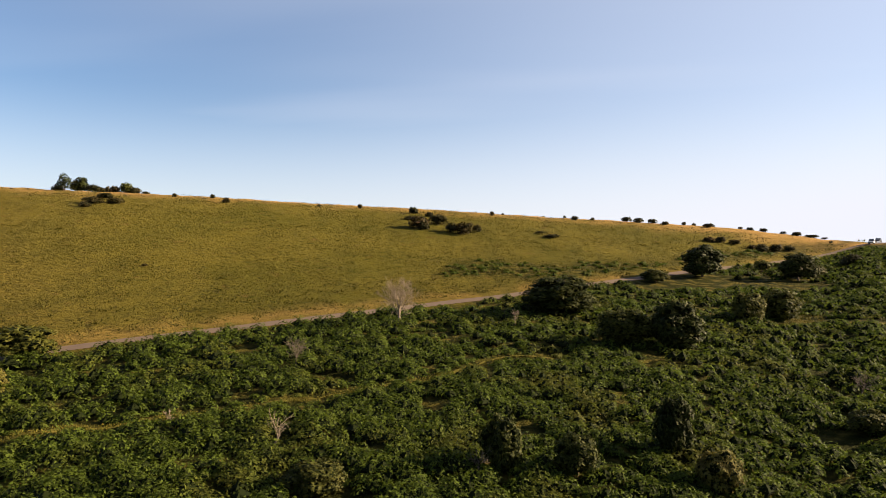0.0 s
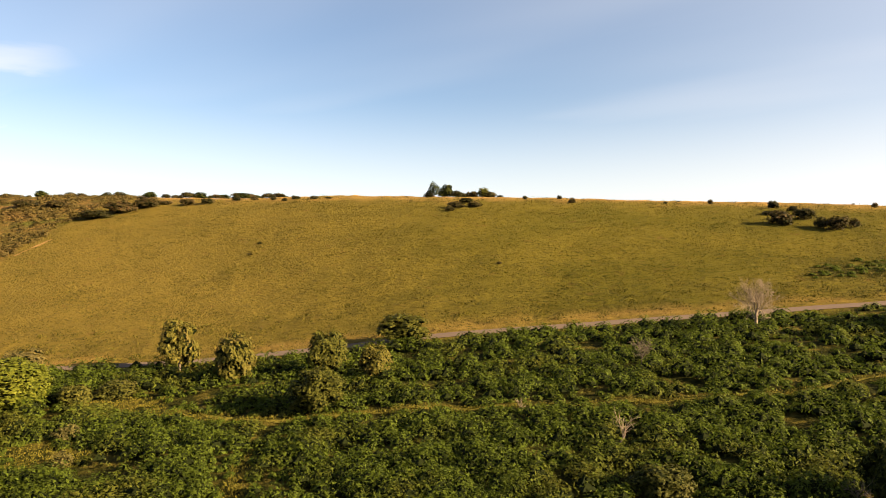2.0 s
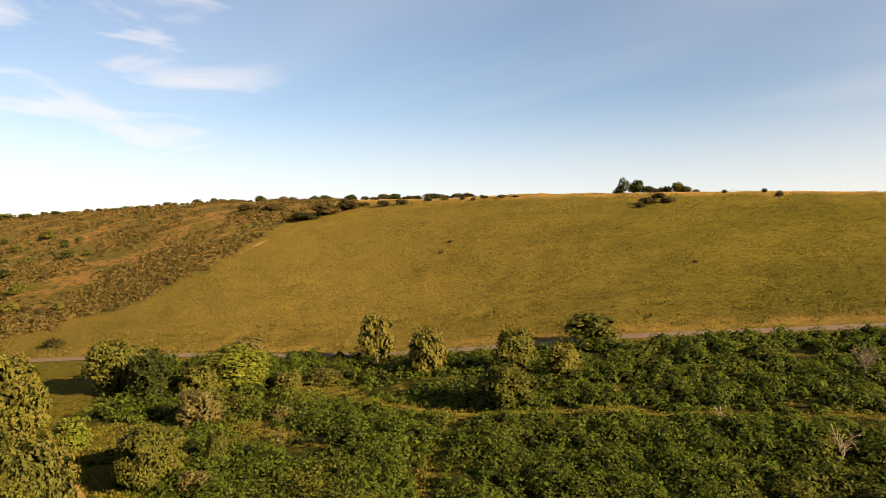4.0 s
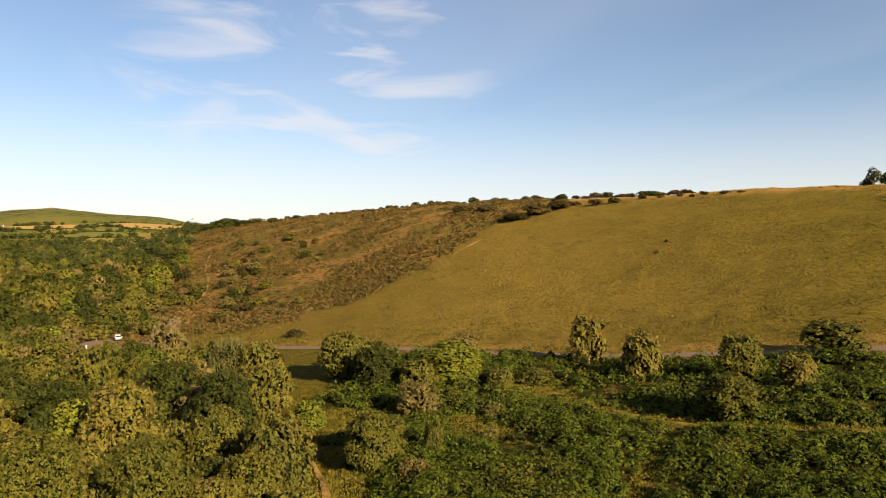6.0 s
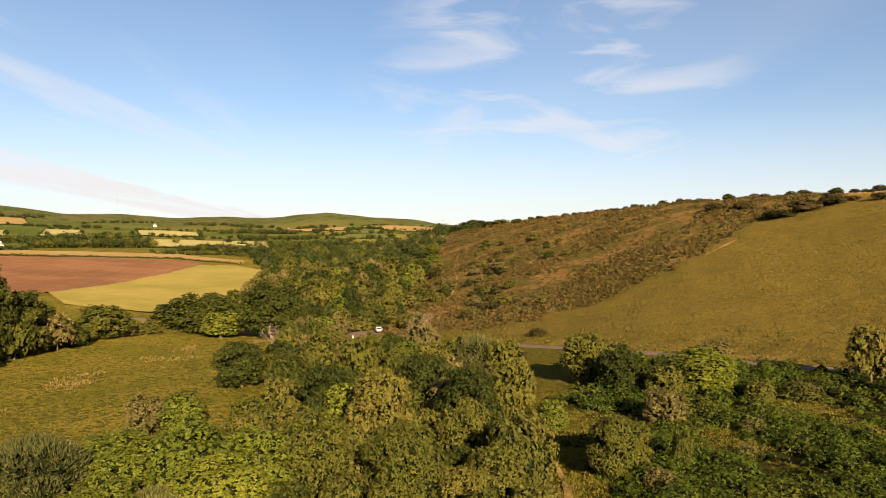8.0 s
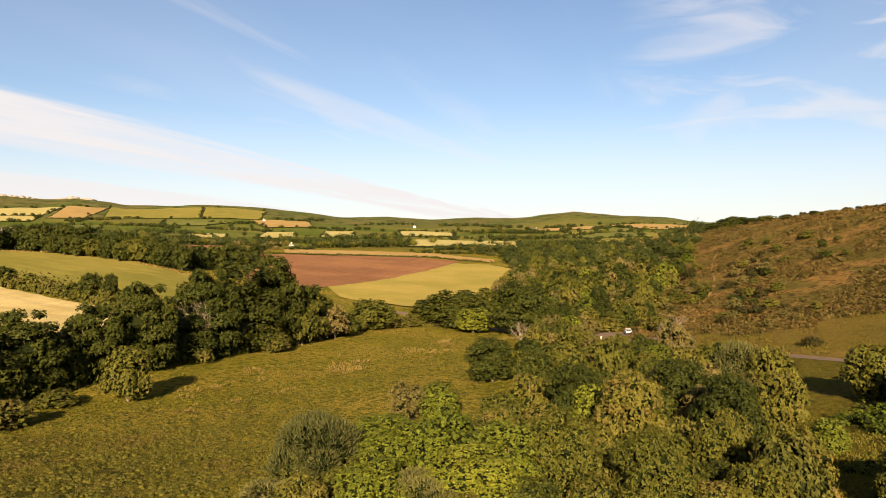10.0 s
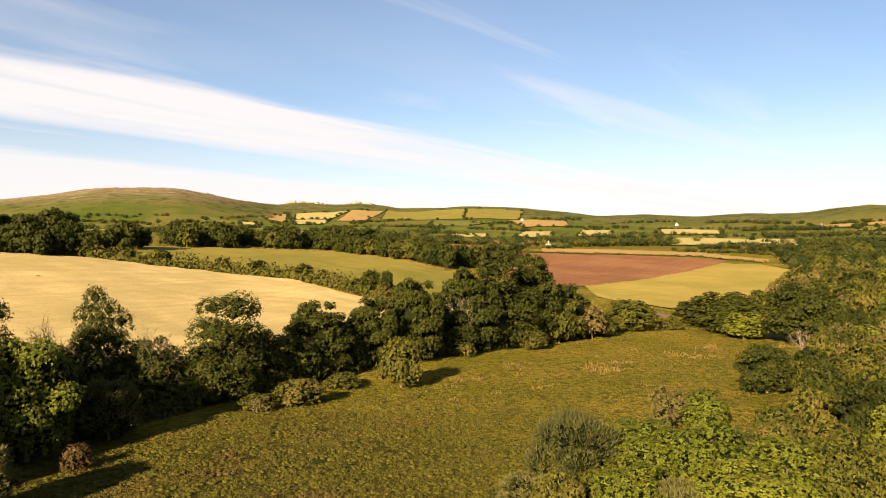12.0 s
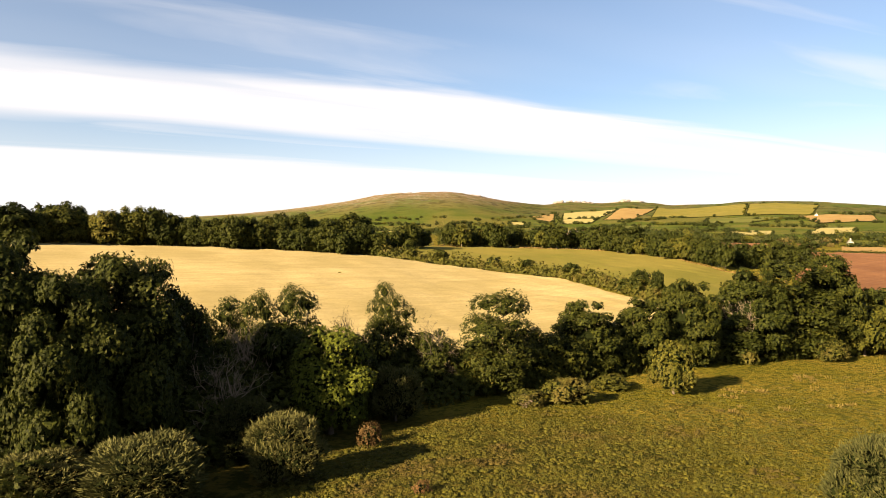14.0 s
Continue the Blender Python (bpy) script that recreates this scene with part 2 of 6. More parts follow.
def leaf_mat(name, dark, light, odd=None, patch=0.6, cut=12.0, keep=0.46, through=0.14):
    """Leaves: each leaf and each plant a little different, with odd yellowed patches."""
    m = Mat(name)
    c = m.mix(m.band(m.math("MULTIPLY_ADD", m.island(), 0.55, m.band(m.noise(cut * 0.55 if cut else 4.0, 2), 0.35, 0.65, 0, 0.45)), 0.15, 0.80), dark, light)
    if odd:
        c = m.mix(m.math("MULTIPLY", m.band(m.noise(patch, 2), 0.50, 0.70, 0.15, 0.7), m.band(m.each(), 0.25, 0.95, 0.1, 1.0) if patch > 0.5 else 1.0), c, odd)
    v = m.math("MULTIPLY_ADD", m.each(), 0.5, 0.75)
    n = m.n.new("ShaderNodeHueSaturation")
    m.put(n.inputs["Value"], v), m.put(n.inputs["Color"], c)
    m.put(n.inputs["Hue"], m.math("MULTIPLY_ADD", m.each(), -0.025, 0.512))
    return m.leaf(n.outputs[0], through, cut=cut, keep=keep)


M = {}
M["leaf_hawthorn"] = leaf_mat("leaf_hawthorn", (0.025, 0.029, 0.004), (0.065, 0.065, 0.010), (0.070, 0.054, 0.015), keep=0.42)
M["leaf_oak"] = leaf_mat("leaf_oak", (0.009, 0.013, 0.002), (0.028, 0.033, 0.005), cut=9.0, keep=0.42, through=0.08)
M["leaf_bright"] = leaf_mat("leaf_bright", (0.034, 0.046, 0.005), (0.074, 0.084, 0.010), keep=0.42)
M["leaf_willow"] = leaf_mat("leaf_willow", (0.030, 0.034, 0.010), (0.066, 0.066, 0.022), cut=0)
M["leaf_gorse"] = leaf_mat("leaf_gorse", (0.010, 0.011, 0.003), (0.032, 0.027, 0.008), (0.060, 0.036, 0.014), cut=5.0)
M["leaf_brown"] = leaf_mat("leaf_brown", (0.044, 0.038, 0.011), (0.092, 0.077, 0.026))
M["leaf_bracken"] = leaf_mat("leaf_bracken", (0.018, 0.032, 0.003), (0.062, 0.090, 0.009), (0.078, 0.074, 0.013), 0.12, cut=10.0, keep=0.40, through=0.44)
M["leaf_far"] = leaf_mat("leaf_far", (0.009, 0.014, 0.003), (0.022, 0.027, 0.006), cut=0)
M["leaf_hedge"] = leaf_mat("leaf_hedge", (0.020, 0.025, 0.004), (0.048, 0.051, 0.008), (0.060, 0.048, 0.013), 0.2, cut=6.0, keep=0.40)
M["leaf_heath"] = leaf_mat("leaf_heath", (0.020, 0.018, 0.005), (0.056, 0.043, 0.012), (0.080, 0.048, 0.016), 0.03, cut=4.0, keep=0.40)
M["leaf_rust"] = leaf_mat("leaf_rust", (0.032, 0.0179, 0.0064), (0.0768, 0.0435, 0.0179))
M["grass"] = leaf_mat("grass", (0.0384, 0.0384, 0.0045), (0.112, 0.096, 0.0141), cut=0)
M["grass_dark"] = leaf_mat("grass_dark", (0.0154, 0.0173, 0.0026), (0.0608, 0.0544, 0.0077), cut=0)
M["grass_mead"] = leaf_mat("grass_mead", (0.026, 0.030, 0.004), (0.056, 0.054, 0.007), (0.050, 0.034, 0.011), 0.12, cut=0)
M["grass_dry"] = leaf_mat("grass_dry", (0.070, 0.049, 0.014), (0.125, 0.092, 0.029), cut=0)

# inside of crowns and bracken: near-black colour stands in for shade between leaves
_m = Mat("twigs_and_shade")
M["twigs_and_shade"] = _m.leaf(_m.mix(_m.noise(5, 4), (0.0024, 0.004, 0.0008), (0.0096, 0.0136, 0.0024)), 0.0, 0.95, 4.0, 0.40)
_m = Mat("bark")
M["bark"] = _m.solid(_m.mix(_m.noise(6, 5), (0.032, 0.0243, 0.0166), (0.1024, 0.0832, 0.064)), 0.95, _m.bump(_m.noise(20), 0.6, 0.03))
_m = Mat("bark_pale")
M["bark_pale"] = _m.solid(_m.mix(_m.noise(4, 5), (0.0832, 0.064, 0.048), (0.192, 0.1536, 0.1152)), 0.95, _m.bump(_m.noise(20), 0.5, 0.03))

# ground: moor grass, bracken floor, meadow and far land, told apart by masks laid on the mesh
_m = Mat("ground")
_grain = _m.noise(2.2, 6, 0.7)
_patch = _m.noise(0.035, 5, 0.6, dist=0.5)
_tuss = _m.noise(0.55, 4, 0.6)
_along = _m.scaled(_m.pos(), (0.85, 1.4, 1.4), 31)
_dash = _m.noise(0.9, 5, 0.62, _along)
_grass = _m.mix(_m.band(_patch, 0.35, 0.65), (0.050, 0.046, 0.006), (0.072, 0.060, 0.009))
_grass = _m.mix(_m.band(_dash, 0.53, 0.62, 0, 0.75), _grass, (0.022, 0.025, 0.003))
_grass = _m.mix(_m.band(_m.noise(0.25, 5, 0.7), 0.58, 0.70, 0, 0.6), _grass, (0.0608, 0.0307, 0.0128))
_grass = _m.mix(_m.band(_m.noise(1.1, 5, 0.7, _along), 0.56, 0.72, 0, 0.7), _grass, (0.1056, 0.0832, 0.0211))
_fall = _m.noise(1.0, 3, 0.5, _m.scaled(_m.pos(), (0.22, 0.012, 0.02), 31))
_grass = _m.mix(_m.band(_fall, 0.50, 0.66, 0, 0.35), _grass, (0.0352, 0.0358, 0.0051))
_grass = _m.mix(_m.band(_m.noise(0.62, 3, 0.6, _along), 0.575, 0.64, 0, 0.8), _grass, (0.022, 0.024, 0.0035))
_grass = _m.mix(_m.band(_m.noise(0.10, 4, 0.6, _along), 0.42, 0.60, 0, 0.18), _grass, (0.090, 0.074, 0.012))
_dry = _m.mix(_m.noise(0.3, 5), (0.16, 0.096, 0.0288), (0.2176, 0.1376, 0.0448))
_col = _m.mix(_m.attr("dry"), _grass, _dry)
# bracken floor: brown litter with a dark part painted for shade between lumps
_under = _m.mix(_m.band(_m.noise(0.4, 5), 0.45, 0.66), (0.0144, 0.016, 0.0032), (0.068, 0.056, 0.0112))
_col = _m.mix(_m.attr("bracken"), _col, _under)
_heath = _m.mix(_m.band(_m.noise(0.06, 6, 0.65), 0.40, 0.62), (0.060, 0.050, 0.012), (0.125, 0.074, 0.024))
_heath = _m.mix(_m.band(_m.noise(0.022, 4, 0.6), 0.56, 0.66, 0, 0.7), _heath, (0.0544, 0.064, 0.0102))
_heath = _m.mix(_m.band(_m.noise(0.5, 4), 0.50, 0.64, 0, 0.8), _heath, (0.0154, 0.0154, 0.0045))
_col = _m.mix(_m.attr("heath"), _col, _heath)
_mead = _m.mix(_m.band(_m.noise(0.05, 4), 0.38, 0.62), (0.090, 0.080, 0.010), (0.128, 0.100, 0.017))
_mead = _m.mix(_m.band(_m.noise(0.9, 5, 0.65), 0.50, 0.57, 0, 0.85), _mead, (0.036, 0.0416, 0.0056))
# near meadow: browner growth, darkened too for the shade among its tussocks
_mead = _m.mix(_m.attr("brown_shade"), _mead, _m.mix(_m.band(_m.noise(0.7, 6, 0.7), 0.44, 0.58), (0.020, 0.022, 0.004), (0.060, 0.050, 0.010)))
_col = _m.mix(_m.attr("meadow"), _col, _mead)
_far = _m.mix(_m.band(_m.noise(0.006, 6, 0.6), 0.38, 0.60), (0.040, 0.058, 0.009), (0.082, 0.078, 0.019))
_moor = _m.mix(_m.band(_m.noise(0.009, 7, 0.68), 0.40, 0.58), (0.044, 0.061, 0.014), (0.074, 0.067, 0.024))
_moor = _m.mix(_m.band(_m.noise(0.03, 6, 0.65), 0.50, 0.60, 0, 0.8), _moor, (0.0154, 0.0192, 0.0058))
_moor = _m.mix(_m.math("MULTIPLY", _m.attr("summit"), _m.band(_m.noise(0.02, 5), 0.3, 0.6, 0.4, 1.0)), _moor, _m.mix(_m.band(_m.noise(0.05, 6, 0.7), 0.50, 0.60), (0.125, 0.085, 0.050), (0.215, 0.19, 0.165)))
_far = _m.mix(_m.attr("moor"), _far, _moor)
_col = _m.mix(_m.attr("far"), _col, _far)
M["ground"] = _m.solid(_col, 0.95, _m.bump(_m.math("ADD", _m.math("MULTIPLY_ADD", _dash, 2.0, _tuss), _grain), 1.0, 0.5), spec=0.02)


def field_mat(name, a, b, stripe=0.0, rot=0.0):
    m = Mat(name)
    c = m.mix(m.band(m.noise(0.03, 5, 0.6), 0.36, 0.64), a, b)
    c = m.mix(m.band(m.noise(1.2, 4), 0.4, 0.7, 0, 0.25), c, tuple(v * 0.6 for v in a))
    if stripe:
        s = m.noise(1.0, 3, 0.5, m.scaled(m.pos(), (0.0096, 0.72, 0.24), rot))
        c = m.mix(m.band(s, 0.42, 0.62, 0, stripe), c, tuple(v * 0.66 for v in a))
    return m.solid(c, 0.95, m.bump(m.noise(1.5, 4), 0.4, 0.15), spec=0.02)


M["stubble"] = field_mat("stubble", (0.212, 0.176, 0.080), (0.280, 0.232, 0.115), 0.25, 62)
M["pasture"] = field_mat("pasture", (0.094, 0.090, 0.020), (0.124, 0.108, 0.027))
M["red_soil"] = field_mat("red_soil", (0.1088, 0.0544, 0.0288), (0.1504, 0.0768, 0.0384), 0.3, 10)
M["gold"] = field_mat("gold", (0.138, 0.120, 0.030), (0.176, 0.142, 0.040))
M["tan"] = field_mat("tan", (0.167, 0.1126, 0.0442), (0.1869, 0.1357, 0.0582))
M["green"] = field_mat("green", (0.058, 0.068, 0.017), (0.082, 0.086, 0.024))
M["pale"] = field_mat("pale", (0.20, 0.178, 0.068), (0.225, 0.20, 0.085))
M["sward"] = field_mat("sward", (0.0608, 0.0576, 0.0102), (0.1056, 0.0832, 0.0179))
M["earth"] = field_mat("earth", (0.1312, 0.0826, 0.0326), (0.167, 0.1056, 0.0442))
_m = Mat("asphalt")
M["asphalt"] = _m.solid(_m.mix(_m.noise(0.8, 6, 0.7), (0.064, 0.048, 0.0384), (0.1088, 0.0832, 0.0666)), 0.95, _m.bump(_m.noise(40), 0.3, 0.01), spec=0.03)


def plain(name, col, rough_=0.6, metal=0.0, spec=0.4, var=0.12):
    m = Mat(name)
    return m.solid(m.mix(m.noise(3.0, 4), tuple(v * (1 - var) for v in col), tuple(min(1, v * (1 + var)) for v in col)), rough_, metal=metal, spec=spec)


M["paint_white"] = plain("paint_white", (0.26, 0.275, 0.29), 0.35, 0, 0.5, 0.03)
M["paint_silver"] = plain("paint_silver", (0.45, 0.46, 0.48), 0.3, 0.4, 0.5, 0.03)
M["paint_dark"] = plain("paint_dark", (0.03, 0.035, 0.045), 0.25, 0, 0.5, 0.03)
M["glass"] = plain("glass", (0.015, 0.018, 0.02), 0.08, 0, 0.6, 0.0)
M["rubber"] = plain("rubber", (0.02, 0.02, 0.02), 0.9)
M["metal"] = plain("metal", (0.5, 0.5, 0.5), 0.35, 0.9)
M["lamp_lens"] = plain("lamp_lens", (0.7, 0.7, 0.68), 0.15)
M["tail_lens"] = plain("tail_lens", (0.35, 0.02, 0.02), 0.2)
M["whitewash"] = plain("whitewash", (0.44, 0.42, 0.385), 0.9, 0, 0.2, 0.08)
M["slate"] = plain("slate", (0.12, 0.115, 0.12), 0.8, 0, 0.3, 0.2)
M["brick_pink"] = plain("brick_pink", (0.36, 0.22, 0.16), 0.9, 0, 0.2, 0.15)
M["post_wood"] = plain("post_wood", (0.42, 0.38, 0.32), 0.9, 0, 0.2, 0.15)
_m = Mat("granite")
M["granite"] = _m.solid(_m.mix(_m.noise(0.35, 6, 0.65), (0.09, 0.082, 0.076), (0.20, 0.18, 0.165)), 0.95, _m.bump(_m.noise(1.2, 6), 0.8, 0.4))


# ---- the ground: one sheet to the horizon ----
def mesh_np(name, V, F, mat, smooth=False):
    """A mesh from arrays of corners and of faces (all with the same number of corners)."""
    V, F = np.asarray(V, np.float32), np.asarray(F, np.int32)
    me = bpy.data.meshes.new(name)
    k = F.shape[1]
    me.vertices.add(len(V)), me.loops.add(F.size), me.polygons.add(len(F))
    me.vertices.foreach_set("co", V.ravel())
    me.loops.foreach_set("vertex_index", F.ravel())
    me.polygons.foreach_set("loop_start", np.arange(len(F), dtype=np.int32) * k)
    me.polygons.foreach_set("use_smooth", np.full(len(F), smooth))
    me.update(calc_edges=True)
    me.materials.append(mat)
    return me


def polar(x, y):
    return np.degrees(np.arctan2(-x, y)), np.hypot(x, y)


def rough(x, y, size, seed=0):
    """Cheap smooth noise between about -1 and 1, from turned waves."""
    r = np.random.RandomState(seed)
    v = 0
    for k in range(9):
        a, p, f = r.uniform(0, 2 * np.pi), r.uniform(0, 7), r.uniform(0.6, 1.9) * 2 * np.pi / size
        v = v + np.sin((x * np.cos(a) + y * np.sin(a)) * f + p + 1.3 * np.sin((x * np.sin(a) - y * np.cos(a)) * f * 0.6 + k))
    return v / 4.2


def ramp(v, lo, hi):
    s = np.clip((v - lo) / (hi - lo), 0, 1)
    return s * s * (3 - 2 * s)


def ground(x, y):
    """The ground's height with its small bumps."""
    d = np.hypot(x, y)
    b, _ = polar(x, y)
    off = np.abs(d - pchip(FOOT_B, FOOT_D, b, 360.0))
    k = ramp(off, 3, 9)
    return land(x, y) + k * (0.22 * rough(x, y, 14, 1) * ramp(d, 10, 40) + 0.10 * rough(x, y, 3.2, 2)) * (1 - ramp(d, 500, 900)) + rough(x, y, 160, 3) * 1.2 * ramp(d, 450, 1200) + rough(x, y, 420, 4) * 1.5 * ramp(d, 1300, 2400)


# the line where the grazed slope meets the gorse spur
SPUR_B = [48, 52.0, 57.4, 61.1, 66.2, 72.0, 76.8, 81, 86]
SPUR_D = [420, 330, 262, 232, 205, 190, 185, 190, 196]


def masks(x, y):
    """How much of each kind of cover grows at a place."""
    b, d = polar(x, y)
    wob = rough(x, y, 30, 5) * 4 + rough(x, y, 9, 6) * 1.5
    d1 = pchip(FOOT_B, FOOT_D, b, 360.0)
    d2 = pchip(BROW_B, BROW_D, b, 360.0)
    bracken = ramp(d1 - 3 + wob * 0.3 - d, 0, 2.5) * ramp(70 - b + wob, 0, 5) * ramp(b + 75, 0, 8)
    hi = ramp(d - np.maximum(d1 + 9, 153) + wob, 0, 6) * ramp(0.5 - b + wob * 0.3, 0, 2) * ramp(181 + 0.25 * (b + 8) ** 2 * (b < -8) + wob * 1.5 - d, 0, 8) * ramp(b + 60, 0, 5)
    spur = pchip(SPUR_B, SPUR_D, np.clip(b, 48, 86))
    heath = ramp(d - spur + wob, -2, 6) * ramp(b - 47, 0, 3) * ramp(86.5 - b, 0, 2) * ramp(d2 + 60 - d, 0, 60)
    dry = ramp(d - d2 * 0.86 + wob * 2, -12, 26) * ramp(b + 60, 0, 5) * ramp(80 - b, 0, 5) * ramp(760 - d, 0, 80)
    verge = np.exp(-((d - d1 - 6) / 4.5) ** 2) * ramp(b + 60, 0, 5) * ramp(80 - b, 0, 5) * ramp(wob + 4, 0, 6)
    meadow = ramp(b - 84 + wob * 0.5, -4, 6) * ramp(300 - b, 0, 20) * ramp(700 - d, 0, 80)
    far = ramp(d, 620, 720) * np.where((b > 70) | (b < -70), 1.0, ramp(d, 900, 1000))
    moor = ramp(d, 1550, 1950)
    # dry also lightens the slope leftward, painting in its fuller sun
    return {"bracken": np.maximum(bracken, 0.75 * hi), "heath": heath, "dry": np.maximum(np.maximum(dry * (1 - heath), 0.55 * verge), (0.02 + 0.20 * ramp(b, 14, 56)) * (d > d1) * (1 - heath) * (b < 100)), "meadow": meadow, "brown_shade": ramp(b - 112 + wob, 0, 16) * ramp(112 - d + 2 * wob, 0, 40), "far": far, "moor": moor, "summit": np.maximum(ramp(d / pchip(SKY_B, SKY_D, b, 360.0), 0.72, 0.93) * ramp(b - 134, 0, 5), ramp(d / pchip(SKY_B, SKY_D, b, 360.0), 0.80, 0.88) * np.maximum(ramp(b - 122, 0, 3) * ramp(135 - b, 0, 1.5), ramp(b - 92.5, 0, 2) * ramp(104 - b, 0, 3)))}


_b = np.radians(np.concatenate([np.arange(-42, 180, 0.5), np.arange(180, 318, 3.0)]))
_d = np.concatenate([[0.0], np.geomspace(6, 4900, 195)])
_B, _D = np.meshgrid(_b, _d[1:], indexing="ij")
_x, _y = -_D * np.sin(_B), _D * np.cos(_B)
_nb, _nd = _B.shape
V = np.stack([_x, _y, ground(_x, _y)], -1).reshape(-1, 3)
_i, _j = np.meshgrid(np.arange(_nb), np.arange(_nd - 1), indexing="ij")
_k = (_i + 1) % _nb
F = np.stack([_i * _nd + _j, _k * _nd + _j, _k * _nd + _j + 1, _i * _nd + _j + 1], -1).reshape(-1, 4)[:, ::-1]
hub = len(V)
V = np.concatenate([V, [[0, 0, 3.0]]])
me = mesh_np("ground", V, F, M["ground"], True)
bm = bmesh.new()
bm.from_mesh(me)
bm.verts.ensure_lookup_table()
for i in range(_nb):
    bm.faces.new((bm.verts[hub], bm.verts[((i + 1) % _nb) * _nd], bm.verts[i * _nd])).smooth = True
bmesh.ops.recalc_face_normals(bm, faces=bm.faces)
if sum(f.normal.z for f in list(bm.faces)[:50]) < 0:
    bmesh.ops.reverse_faces(bm, faces=bm.faces)
bm.to_mesh(me)
bm.free()
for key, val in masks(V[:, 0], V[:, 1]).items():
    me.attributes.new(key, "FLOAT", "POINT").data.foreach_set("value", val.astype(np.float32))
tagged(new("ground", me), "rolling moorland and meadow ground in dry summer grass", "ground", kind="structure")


def ribbon(name, pts, width, mat, lift, label, category, ragged=0.0, step=2.0):
    """A strip laid on the ground along points of the plan."""
    P = [Vector(p) for p in pts]
    n, line = len(P), []
    for i in range(n - 1):
        a, p, q, c = P[max(i - 1, 0)], P[i], P[i + 1], P[min(i + 2, n - 1)]
        k = max(2, int((q - p).length / step))
        for j in range(k):
            s = j / k
            line.append(0.5 * (2 * p + (q - a) * s + (2 * a - 5 * p + 4 * q - c) * s * s + (3 * p - a - 3 * q + c) * s ** 3))
    line.append(P[-1])
    L = np.array(line)
    T = np.gradient(L, axis=0)
    T /= np.linalg.norm(T, axis=1)[:, None]
    N = np.stack([-T[:, 1], T[:, 0]], 1)
    cols = np.linspace(-0.5, 0.5, 9)
    w = width * (1 + ragged * rough(L[:, 0], L[:, 1], 7, 8))
    X = L[:, None, :] + N[:, None, :] * (cols[None, :] * w[:, None])[..., None]
    Z = ground(X[..., 0], X[..., 1]) + lift
    Vv = np.concatenate([X, Z[..., None]], -1).reshape(-1, 3)
    i, j = np.meshgrid(np.arange(len(L) - 1), np.arange(8), indexing="ij")
    Ff = np.stack([i * 9 + j, i * 9 + j + 1, (i + 1) * 9 + j + 1, (i + 1) * 9 + j], -1).reshape(-1, 4)[:, ::-1]
    return tagged(new(name, mesh_np(name, Vv, Ff, mat, True)), label, category, kind="structure")


ROAD = [at(b, d)[:2] for b, d in zip(FOOT_B[1:14], FOOT_D[1:14])]
ROAD = [at(-36, 330)[:2]] + ROAD + [at(97.5, 214)[:2], at(106, 262)[:2]]
ribbon("road", ROAD, 3.3, M["asphalt"], 0.07, "narrow grey asphalt moorland road along the hill foot", "road")


def resample(line, n):
    """n even points along a line of (bearing, distance)."""
    P = np.array([at(b, d)[:2] for b, d in line])
    k = np.concatenate([[0], np.cumsum(np.linalg.norm(np.diff(P, axis=0), axis=1))])
    q = np.linspace(0, k[-1], n)
    return np.stack([np.interp(q, k, P[:, 0]), np.interp(q, k, P[:, 1])], 1)


def field(name, top, bottom, mat, label, lift=0.4, n=60):
    """A field draped over the ground between its upper and its lower edge (bearing, distance)."""
    A, B = resample(top, n), resample(bottom, n)
    t = np.linspace(0, 1, n)[None, :, None]
    X = A[:, None, :] * (1 - t) + B[:, None, :] * t
    Z = ground(X[..., 0], X[..., 1]) + lift
    i, j = np.meshgrid(np.arange(n - 1), np.arange(n - 1), indexing="ij")
    Ff = np.stack([i * n + j, (i + 1) * n + j, (i + 1) * n + j + 1, i * n + j + 1], -1).reshape(-1, 4)
    me = mesh_np(name, np.concatenate([X, Z[..., None]], -1).reshape(-1, 3), Ff, M[mat], True)
    if me.polygons[0].normal.z < 0:
        me.flip_normals()
    return tagged(new(name, me), label, "field", kind="structure")


field("stubble_field", [(178, 300), (173, 300), (160, 294), (147, 287), (140, 280), (133, 267), (125.3, 222)], [(178, 80), (160, 84), (147, 104), (140, 114), (133, 124), (128, 132), (124.4, 142)], "stubble", "mown golden stubble field behind the tree belt")
field("sheep_pasture", [(146, 362), (139, 386), (133, 390), (127.8, 380), (119.2, 322)], [(146, 298), (140, 288), (133, 276), (126, 232), (119.5, 262)], "pasture", "short green pasture beyond the hedge")
field("ploughed_field", [(116, 490), (112, 520), (107, 540), (102.4, 540), (98.8, 522)], [(116, 330), (111, 318), (109.3, 330), (105, 372), (101.5, 436), (99.2, 500)], "red_soil", "bare red-brown ploughed field")
field("hay_field", [(109.6, 330), (105, 374), (101.5, 438), (99.2, 502), (96.5, 500), (94.6, 470)], [(108.6, 290), (106, 275), (103, 265), (99, 262), (97, 300), (94.6, 420)], "gold", "cut yellow hay field on the valley side")
field("hay_strip", [(113, 590), (107, 615), (101, 600), (96, 545)], [(113, 530), (107, 552), (101, 556), (96, 515)], "tan", "strip of pale dry grass behind a hedge")


FIELD_EDGES = []


def far_field(name, a, b, c, d, mat, label):
    FIELD_EDGES.extend([(a, b), (d, c), (a, d), (b, c)])
    return field(name, [a, b], [d, c], mat, label, 0.7 if max(b[1], a[1]) < 700 else 1.7, 30)


